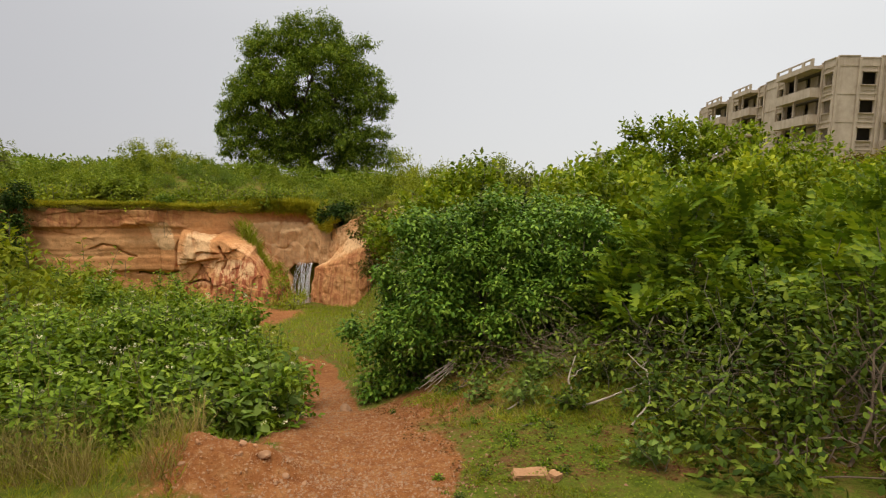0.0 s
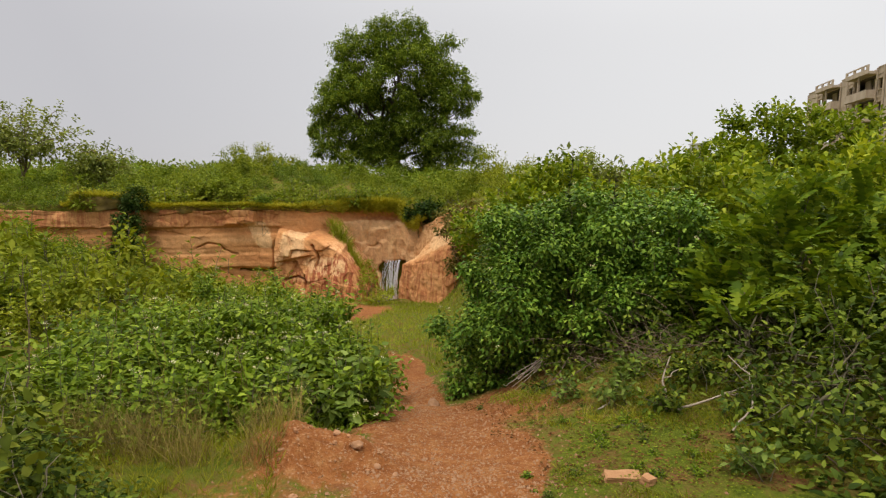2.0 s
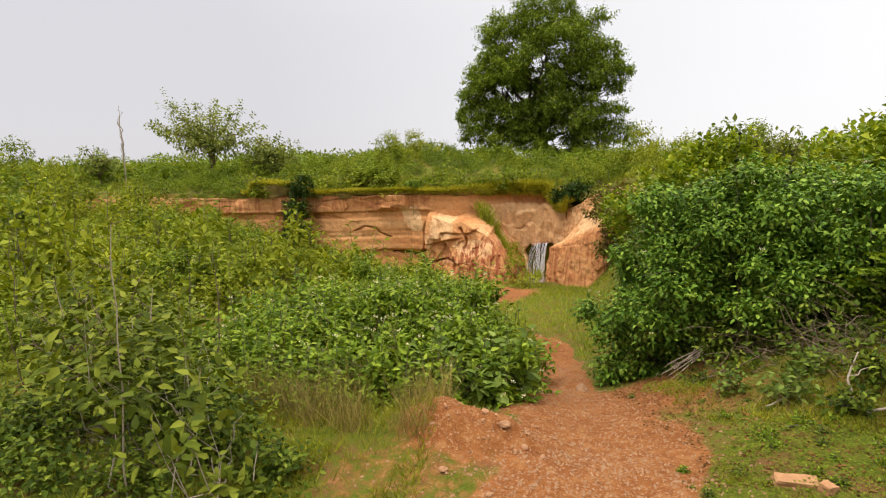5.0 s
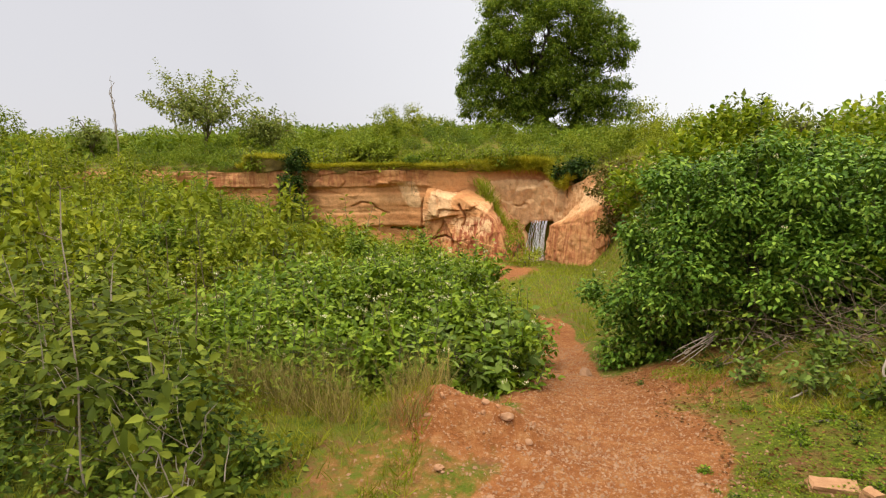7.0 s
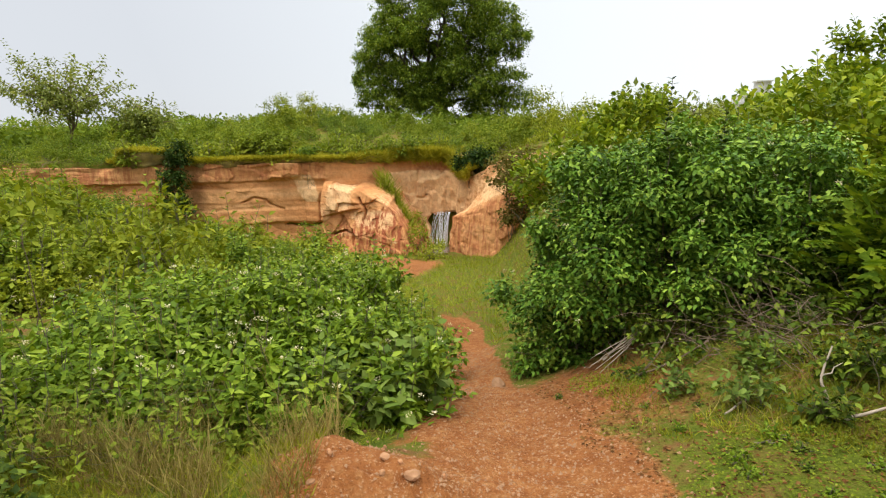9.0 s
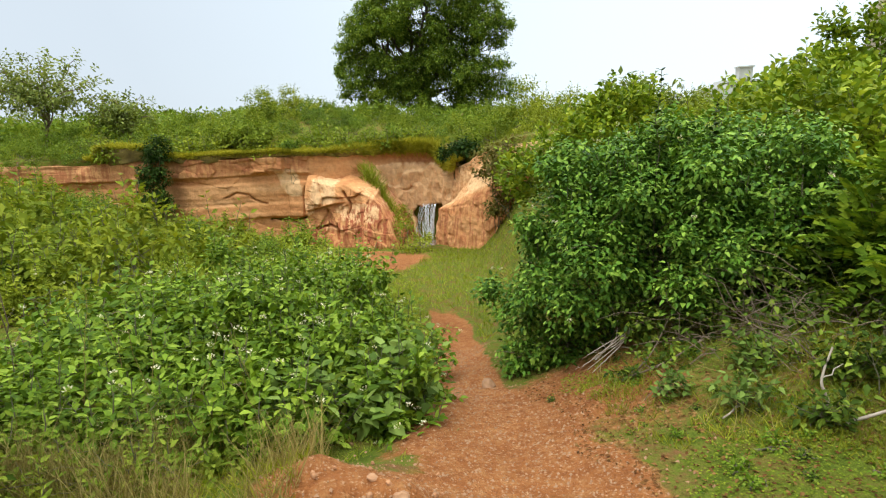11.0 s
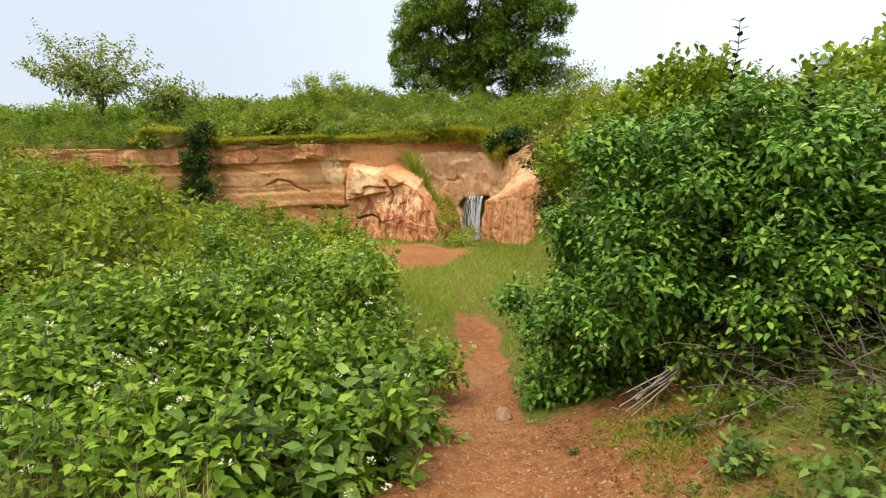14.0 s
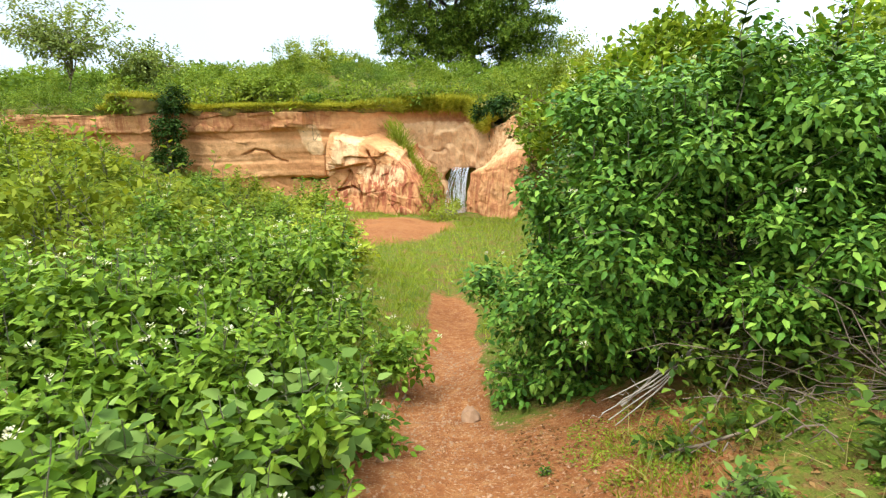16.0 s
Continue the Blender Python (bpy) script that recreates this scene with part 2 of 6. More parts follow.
M_SOD = speckled("turf_sod", (0.13, 0.085, 0.022), (0.34, 0.24, 0.05), 6)
M_CLOD = speckled("soil_clod", (0.30, 0.125, 0.045), (0.46, 0.23, 0.10), 22)
M_GROUND = soil_ground()
M_CLIFF = rock_face()
M_STONE = speckled("sandy_stone", (0.26, 0.12, 0.05), (0.42, 0.235, 0.115), 18)
M_BRICK = speckled("broken_brick", (0.28, 0.13, 0.05), (0.40, 0.21, 0.09), 30)


def concrete(name, a, c, streak):
    m, n, l, b = material(name)
    t = tex_noise(n, l, 0.7, 6, 0.7)
    s = tex_noise(n, l, 1.3, 5, 0.7, stretch=(1, 1, 0.12))
    r = ramp(n, [(0.3, a), (0.7, c)])
    l.new(t.outputs["Fac"], r.inputs["Fac"])
    sr = ramp(n, [(0.5, (0, 0, 0)), (0.75, (0.7, 0.7, 0.7))])
    l.new(s.outputs["Fac"], sr.inputs["Fac"])
    l.new(mixer(n, l, sr.outputs["Color"], r.outputs["Color"], streak), b.inputs["Base Color"])
    b.inputs["Roughness"].default_value = 0.9
    return m


M_CONCRETE = concrete("weathered_concrete", (0.36, 0.28, 0.20), (0.52, 0.42, 0.31), (0.29, 0.205, 0.135))
M_FRAME = concrete("concrete_frame", (0.36, 0.28, 0.195), (0.50, 0.40, 0.29), (0.24, 0.175, 0.12))
M_INNER = concrete("bare_interior", (0.10, 0.085, 0.07), (0.15, 0.125, 0.105), (0.06, 0.05, 0.04))
M_PALEWALL = concrete("pale_render", (0.46, 0.44, 0.41), (0.56, 0.54, 0.50), (0.36, 0.33, 0.30))
M_WATER, _n, _l, _b = material("falling_water")
_b.inputs["Base Color"].default_value = (0.88, 0.90, 0.90, 1)
_b.inputs["Roughness"].default_value = 0.25
_t = tex_noise(_n, _l, 8, 4, 0.6, stretch=(4, 4, 0.4))
bumped(_n, _l, _b, _t.outputs["Fac"], 0.8, 0.03)
M_POOL, _n, _l, _b = material("muddy_water")
_b.inputs["Base Color"].default_value = (0.22, 0.15, 0.10, 1)
_b.inputs["Roughness"].default_value = 0.12
_t = tex_noise(_n, _l, 6, 3)
bumped(_n, _l, _b, _t.outputs["Fac"], 0.2, 0.02)


# ---- geometry helpers ----
def mesh_object(name, verts, faces, mat, parent=None, smooth=False, attrs=None):
    """faces: an (n, k) array of vertex numbers."""
    verts, faces = np.asarray(verts, np.float32), np.asarray(faces, np.int32)
    me = bpy.data.meshes.new(name)
    k, nf = faces.shape[1], len(faces)
    me.vertices.add(len(verts))
    me.vertices.foreach_set("co", verts.ravel())
    me.loops.add(nf * k)
    me.loops.foreach_set("vertex_index", faces.ravel())
    me.polygons.add(nf)
    me.polygons.foreach_set("loop_start", np.arange(0, nf * k, k, dtype=np.int32))
    if smooth:
        me.polygons.foreach_set("use_smooth", np.ones(nf, bool))
    for key, val in (attrs or {}).items():
        me.attributes.new(key, "FLOAT", "POINT").data.foreach_set("value", np.asarray(val, np.float32))
    me.materials.append(mat)
    me.update(calc_edges=True)
    ob = new(name, me)
    if parent:
        ob.parent = parent
    return ob


def part(name, bm, mat, parent, label=""):
    me = bpy.data.meshes.new(name)
    bm.to_mesh(me)
    bm.free()
    me.materials.append(mat)
    ob = new(name, me)
    ob.parent = parent
    return tagged(ob, label)


def smoothstep(a, b, x):
    t = np.clip((x - a) / (b - a), 0, 1)
    return t * t * (3 - 2 * t)


def lattice(ix, iy, seed):
    h = np.sin(ix * 127.1 + iy * 311.7 + seed * 74.7) * 43758.5453
    return h - np.floor(h)


def vnoise(x, y, seed=0):
    x, y = np.asarray(x, float), np.asarray(y, float)
    ix, iy = np.floor(x), np.floor(y)
    fx, fy = x - ix, y - iy
    fx, fy = fx * fx * (3 - 2 * fx), fy * fy * (3 - 2 * fy)
    a = lattice(ix, iy, seed) * (1 - fx) + lattice(ix + 1, iy, seed) * fx
    c = lattice(ix, iy + 1, seed) * (1 - fx) + lattice(ix + 1, iy + 1, seed) * fx
    return (a * (1 - fy) + c * fy) * 2 - 1


def fbm(x, y, seed=0, octaves=4):
    s, amp = 0, 1.0
    for k in range(octaves):
        s, amp, x, y = s + amp * vnoise(x, y, seed + k), amp * 0.5, np.asarray(x) * 2.03, np.asarray(y) * 2.03
    return s


def facets(x, y, seed=0):
    """Broken faces: for each point its face's number, its distance from the face's edge and from its middle."""
    x, y = np.broadcast_arrays(np.asarray(x, float), np.asarray(y, float))
    ix, iy = np.floor(x), np.floor(y)
    f1, f2 = np.full(x.shape, 9.0), np.full(x.shape, 9.0)
    val, ox, oy = np.zeros(x.shape), np.zeros(x.shape), np.zeros(x.shape)
    for dx in (-1, 0, 1):
        for dy in (-1, 0, 1):
            cx, cy = ix + dx, iy + dy
            ex, ey = x - (cx + 0.1 + 0.8 * lattice(cx, cy, seed)), y - (cy + 0.1 + 0.8 * lattice(cx, cy, seed + 1))
            d = np.hypot(ex, ey)
            near = d < f1
            f2 = np.where(near, f1, np.minimum(f2, d))
            val, ox, oy = np.where(near, lattice(cx, cy, seed + 2), val), np.where(near, ex, ox), np.where(near, ey, oy)
            f1 = np.where(near, d, f1)
    return val, f2 - f1, ox, oy


def unit(v):
    return v / np.maximum(np.linalg.norm(v, axis=-1, keepdims=True), 1e-9)


# leaf outlines: x across, y along, z up; length 1
OVATE = (np.array([(0, 0, 0), (-0.26, 0.28, 0.07), (0, 0.42, 0), (0.26, 0.28, 0.07), (-0.18, 0.66, 0.03), (0.18, 0.66, 0.03), (0, 1, -0.10)]),
         np.array([(0, 3, 2), (0, 2, 1), (1, 2, 4), (2, 3, 5), (4, 2, 6), (2, 5, 6)]))
ROUND = (np.array([(0, 0, 0), (-0.18, 0.35, 0.04), (0, 0.5, 0), (0.18, 0.35, 0.04), (-0.30, 0.75, 0.06), (0.30, 0.75, 0.06), (0, 1, -0.02)]),
         OVATE[1])
SIMPLE = (np.array([(0, 0, 0), (-0.27, 0.42, 0.07), (0.27, 0.42, 0.07), (0, 1, -0.08)]), np.array([(0, 2, 3), (0, 3, 1)]))
BLADE = (np.array([(-0.5, 0, 0), (0.5, 0, 0), (-0.35, 0.55, 0.06), (0.35, 0.55, 0.06), (0, 1, 0.28)]), np.array([(0, 1, 3), (0, 3, 2), (2, 3, 4)]))


def leaves(base, along, up, size, shape, width=1.0):
    """Vertices and triangles of leaves at base, growing along, face turned up."""
    v, f = shape
    side = unit(np.cross(along, up))
    nrm = np.cross(side, along)
    s = np.asarray(size).reshape(-1, 1, 1)
    w = v[None] * s
    p = base[:, None] + w[..., 0:1] * width * side[:, None] + w[..., 1:2] * along[:, None] + w[..., 2:3] * nrm[:, None]
    n = len(base)
    return p.reshape(-1, 3), (f[None] + (np.arange(n) * len(v))[:, None, None]).reshape(-1, 3)


def sprigs(rng, tips, dirs, count, leaf, twig, shape, droop=0.35, width=1.0, spread=1.0):
    """Twigs that end at tips, each with count leaves set round it."""
    n = len(tips)
    dirs = unit(dirs)
    a = unit(np.cross(dirs, rng.normal(size=(n, 3))))
    b = np.cross(dirs, a)
    base, along, size = [], [], []
    for k in range(count):
        ang = k * 2.4 + rng.uniform(-0.5, 0.5, n)[:, None]
        f = k / max(count - 1, 1)
        out = a * np.cos(ang) + b * np.sin(ang)
        base.append(tips - dirs * twig * (1 - f) + out * 0.01)
        d = unit(dirs * (0.35 + 0.5 * f) + out * spread + rng.normal(size=(n, 3)) * 0.25)
        d[:, 2] -= droop
        along.append(unit(d))
        size.append(leaf * rng.uniform(0.65, 1.2, n) * (1.05 - 0.25 * f))
    base, along, size = np.concatenate(base), np.concatenate(along), np.concatenate(size)
    up = np.array([0, 0, 1.0]) + rng.normal(size=base.shape) * 0.35
    return leaves(base, along, up, size, shape, width)


def shell(rng, lobes, n, depth=0.4, low=-0.55, lump=0.22):
    """Points near the outside of a heap of lobes (x, y, z, rx, ry, rz), and the ways out of it."""
    lobes = np.array(lobes, float)
    area = np.prod(lobes[:, 3:], axis=1) ** (2 / 3)
    pts, out = [], []
    need = n
    while need > 0:
        m = need * 2 + 50
        k = rng.choice(len(lobes), m, p=area / area.sum())
        d = unit(rng.normal(size=(m, 3)))
        d = d[d[:, 2] > low]
        k = k[:len(d)]
        r = 1 - depth * rng.random(len(d)) ** 1.6
        r += lump * fbm(d[:, 0] * 2.2 + k * 7.1, d[:, 1] * 2.2 + d[:, 2] * 2.7, 3, 3)
        q = vnoise(d[:, 0] * 5.5 + k * 3.3, d[:, 1] * 5.5 + d[:, 2] * 4.7, 19)
        ok = q + rng.uniform(-0.5, 0.5, len(q)) > -0.28
        d, k, r, q = d[ok], k[ok], r[ok], q[ok]
        r += lump * 0.55 * q
        p = lobes[k, :3] + d * lobes[k, 3:] * r[:, None]
        inside = np.zeros(len(p), bool)
        for j, lb in enumerate(lobes):
            q = np.sum(((p - lb[:3]) / lb[3:]) ** 2, axis=1)
            inside |= (k != j) & (q < 0.42)
        pts.append(p[~inside])
        out.append((d / lobes[k, 3:])[~inside])
        need -= int((~inside).sum())
    return np.concatenate(pts)[:n], unit(np.concatenate(out)[:n])


def tubes(lines, sides=5):
    """Tapered round rods along lines: (points, radius at the start, radius at the end)."""
    vs, fs, at = [], [], 0
    ring = np.arange(sides) * 2 * np.pi / sides
    for pts, r0, r1 in lines:
        pts = np.asarray(pts, float)
        n = len(pts)
        tan = unit(np.gradient(pts, axis=0))
        ref = np.where(np.abs(tan[:, 2:3]) > 0.9, np.array([[1.0, 0, 0]]), np.array([[0, 0, 1.0]]))
        a = unit(np.cross(tan, ref))
        b = np.cross(tan, a)
        r = np.linspace(r0, r1, n)[:, None, None]
        vs.append((pts[:, None] + r * (a[:, None] * np.cos(ring)[None, :, None] + b[:, None] * np.sin(ring)[None, :, None])).reshape(-1, 3))
        i, j = np.meshgrid(np.arange(n - 1), np.arange(sides), indexing="ij")
        q = np.stack([i * sides + j, i * sides + (j + 1) % sides, (i + 1) * sides + (j + 1) % sides, (i + 1) * sides + j], -1).reshape(-1, 4)
        fs.append(q + at)
        at += n * sides
    return np.concatenate(vs), np.concatenate(fs)


def bent(rng, a, b, n=6, wobble=0.08, sag=0.0):
    a, b = np.asarray(a, float), np.asarray(b, float)
    t = np.linspace(0, 1, n)[:, None]
    span = np.linalg.norm(b - a)
    p = a + (b - a) * t
    p[1:-1] += rng.normal(size=(n - 2, 3)) * wobble * span * 0.5
    p[:, 2:3] += sag * span * np.sin(np.pi * t)
    return p


def thing(name, at, label, category, group="", kind=""):
    e = new(name)
    e.location = at
    e.empty_display_size = 0.2
    return tagged(e, label, category, group, kind)


# ---- the lie of the land ----
CLIFF_X = [-40, -26, -17.4, -14.5, -12.6, -11.6, -11.2, -10.7, -9.4, -8.1, -7.3, -6.6, -6.2, -5.9, -5.2, -4.3, -3.8, -3.4, -2.6, -1.75, -0.8, 0.2, 6, 40]
CLIFF_Y = [12, 13, 14.0, 14.6, 15.1, 15.7, 16.0, 15.9, 16.4, 16.9, 16.8, 17.2, 18.2, 18.9, 19.2, 19.4, 19.0, 18.1, 17.2, 16.4, 15.2, 13.8, 12, 12]
EDGE_Z = [0.1, 0.0, -0.15, -0.18, -0.2, -0.24, -0.25, -0.23, -0.25, -0.26, -0.28, -0.32, -0.35, -0.36, -0.38, -0.42, -0.85, -0.8, -0.4, -0.03, 0.2, 0.3, 0.4, 0.4]
FLOOR_Y = [-60, 1.5, 2.6, 3.4, 4.3, 5.1, 6.2, 7.5, 10, 13.2, 16, 19, 24]
FLOOR_Z = [0.0, 0.0, -0.03, -0.2, -0.47, -0.77, -0.98, -1.27, -1.7, -2.2, -2.75, -3.3, -3.35]
TRACK_Y = [-3, 1.5, 2.7, 3.3, 4.3, 5.1, 6.2, 7.5, 10, 13, 16]
TRACK_X = [-0.3, -0.4, -0.42, -0.45, -0.66, -1.05, -1.24, -1.55, -2.5, -3.8, -4.4]
TRACK_W = [0.6, 0.55, 0.5, 0.5, 0.48, 0.34, 0.24, 0.2, 0.2, 0.4, 0.5]


def land_flat(x, y):
    x, y = np.asarray(x, float), np.asarray(y, float)
    floor = np.interp(y, FLOOR_Y, FLOOR_Z)
    xr = np.interp(y, [2, 4, 6, 8, 12, 16], [-0.3, -0.7, -0.95, -1.2, -1.9, -2.6])
    bank = smoothstep(0, 2.2, x - xr)
    left = 1 - 0.7 * smoothstep(-6.5, -16, x) - 0.3 * smoothstep(-16, -24, x)
    near_left = 1 - 0.55 * smoothstep(-1.6, -4.0, x) * (1 - smoothstep(6, 10, y))
    low = floor * (1 - bank) * left * near_left + bank * (0.08 + 0.32 * smoothstep(6, 12, y))
    low = low + 0.17 * np.exp(-(((x + 1.12) / 0.36) ** 2 + ((y - 2.78) / 0.24) ** 2)) - 0.05 * smoothstep(3.0, 3.3, y) * smoothstep(-0.9, -1.2, x)
    tx, tw = np.interp(y, TRACK_Y, TRACK_X), np.interp(y, TRACK_Y, TRACK_W)
    low = low - 0.05 * np.exp(-((x - tx) / (tw * 0.8)) ** 2) * smoothstep(2.2, 3.2, y)
    yc = np.interp(x, CLIFF_X, CLIFF_Y)
    edge = np.interp(x, CLIFF_X, EDGE_Z)
    back = y - yc
    high = edge - 0.12 * smoothstep(0, 8, back) * smoothstep(1, -5, x) + 0.25 * np.exp(-(((y - 24) / 4.5) ** 2 + ((x + 10.5) / 6) ** 2)) + 0.62 * np.exp(-(((y - 24) / 3.5) ** 2 + ((x + 10.9) / 3.3) ** 2))
    far = smoothstep(60, 160, np.hypot(x, y))
    high = high * (1 - far)
    step = smoothstep(0.02, 0.3, back)
    z = low * (1 - step) + high * step
    rough = 0.03 * fbm(x * 1.7, y * 1.7, 11, 3) + 0.012 * fbm(x * 9, y * 9, 23, 3) * smoothstep(8, 5.5, np.hypot(x, y))
    clods = 0.075 * np.clip(fbm(x * 6.5, y * 6.5, 29, 4), -0.3, 1) * np.exp(-(((x + 0.95) / 0.45) ** 2 + ((y - 2.6) / 0.35) ** 2))
    return z + clods + rough * (0.5 + 0.5 * smoothstep(3, 8, np.hypot(x, y)))


def lift(x, y):
    """The general rise of the land away from the start."""
    x, y = np.asarray(x, float), np.asarray(y, float)
    cap = 40 - 23 * smoothstep(-6, 0.5, x)
    return 0.0515 * np.clip(np.minimum(y, cap), -1, None) - 0.004 * np.clip(x, -30, 30) - 0.02 * np.clip(y - 18, 0, 25) * smoothstep(-5, 1, x)


def land(x, y):
    return land_flat(x, y) + lift(x, y)


def axis(*runs):
    out = []
    for a, b, step in runs:
        out.append(np.arange(a, b, step))
    return np.concatenate(out)


def grow(start, end, first, ratio=1.28):
    v, s = [start], first
    while v[-1] < end:
        v.append(v[-1] + s)
        s *= ratio
    return np.array(v)


gx = np.concatenate([-grow(18, 2400, 0.6)[::-1], axis((-17.9, -3, 0.16), (-3, 2.4, 0.045), (2.4, 9, 0.2)), grow(9, 2400, 0.4)])
gy = np.concatenate([-grow(2.5, 2400, 0.3)[::-1], axis((-2.4, 1.0, 0.12), (1.0, 7, 0.045), (7, 21, 0.14)), grow(21, 2400, 0.4)])
X, Y = np.meshgrid(gx, gy)
Z = land(X, Y)
nx, ny = len(gx), len(gy)
tx, tw = np.interp(Y, TRACK_Y, TRACK_X), np.interp(Y, TRACK_Y, TRACK_W)
soil = smoothstep(1.35, 0.75, np.abs(X - tx) / tw + 0.25 * fbm(X * 2.5, Y * 2.5, 5, 3))
mound = np.maximum(np.exp(-(((X + 1.05) / 0.42) ** 2 + ((Y - 2.68) / 0.32) ** 2)), 0.46 * np.exp(-(((X + 1.15) / 0.6) ** 2 + ((Y - 2.2) / 0.55) ** 2) ** 2))
ochre = 0.55 * np.exp(-(((X + 0.05) / 0.7) ** 2 + ((Y - 4.0) / 0.6) ** 2) ** 1.5) + 0.35 * np.exp(-(((X - 0.9) / 0.5) ** 2 + ((Y - 3.0) / 0.3) ** 2)) + 0.75 * np.exp(-(((X + 0.2) / 0.55) ** 2 + ((Y - 4.75) / 0.6) ** 2) ** 1.5)
basin = np.exp(-((((X + 4.5) / 1.35) ** 2 + ((Y - 13.2) / 2.6) ** 2)) ** 2)
scarp = 0.6 * np.exp(-((X + 17) / 5) ** 2 - ((Y - np.interp(X, CLIFF_X, CLIFF_Y)) / 0.5) ** 2)
hump = np.exp(-(((X + 6.0) / 0.9) ** 2 + ((Y - 19.5) / 0.7) ** 2))
soil = np.clip(np.maximum.reduce([soil * smoothstep(9.0, 7.6, Y), mound, ochre, basin, scarp, hump]), 0, 1)
i, j = np.meshgrid(np.arange(ny - 1), np.arange(nx - 1), indexing="ij")
quads = np.stack([i * nx + j, i * nx + j + 1, (i + 1) * nx + j + 1, (i + 1) * nx + j], -1).reshape(-1, 4)
ground = mesh_object("ground", np.stack([X, Y, Z], -1).reshape(-1, 3), quads, M_GROUND, smooth=True, attrs={"soil": soil.ravel()})
tagged(ground, "red soil track between patches of short green turf", "ground", kind="structure")


def groove(x, z, line, width):
    """1 along a crack through the points of line (x, z), 0 away from it."""
    d = np.full(np.shape(x), 9.0)
    for (ax, az), (bx, bz) in zip(line[:-1], line[1:]):
        t = np.clip(((x - ax) * (bx - ax) + (z - az) * (bz - az)) / ((bx - ax) ** 2 + (bz - az) ** 2), 0, 1)
        d = np.minimum(d, np.hypot(x - ax - t * (bx - ax), z - az - t * (bz - az)))
    return smoothstep(width, width * 0.25, d)


def slabs(x, z, seed, tilt, joint=0.1):
    """Tilted broken faces: how far each point stands out."""
    wx, wz = x + 0.25 * vnoise(x * 1.7, z * 1.7, seed + 1), z + 0.2 * vnoise(x * 1.3, z * 1.9, seed + 2)
    cell, gap, ox, oz = facets(wx, wz, seed)
    h = 0.5 * (cell - 0.5) + tilt * ((np.mod(cell * 17.31, 1) - 0.5) * ox + (np.mod(cell * 41.73, 1) - 0.5) * oz)
    return h - joint * smoothstep(0.06, 0.0, gap) * (np.mod(cell * 7.7, 1) > 0.5), cell


BEDS = [(-0.46, 0.04), (-0.80, -0.05), (-1.02, 0.02), (-1.40, 0.0), (-1.62, 0.04), (-2.02, -0.07), (-2.6, -0.03)]


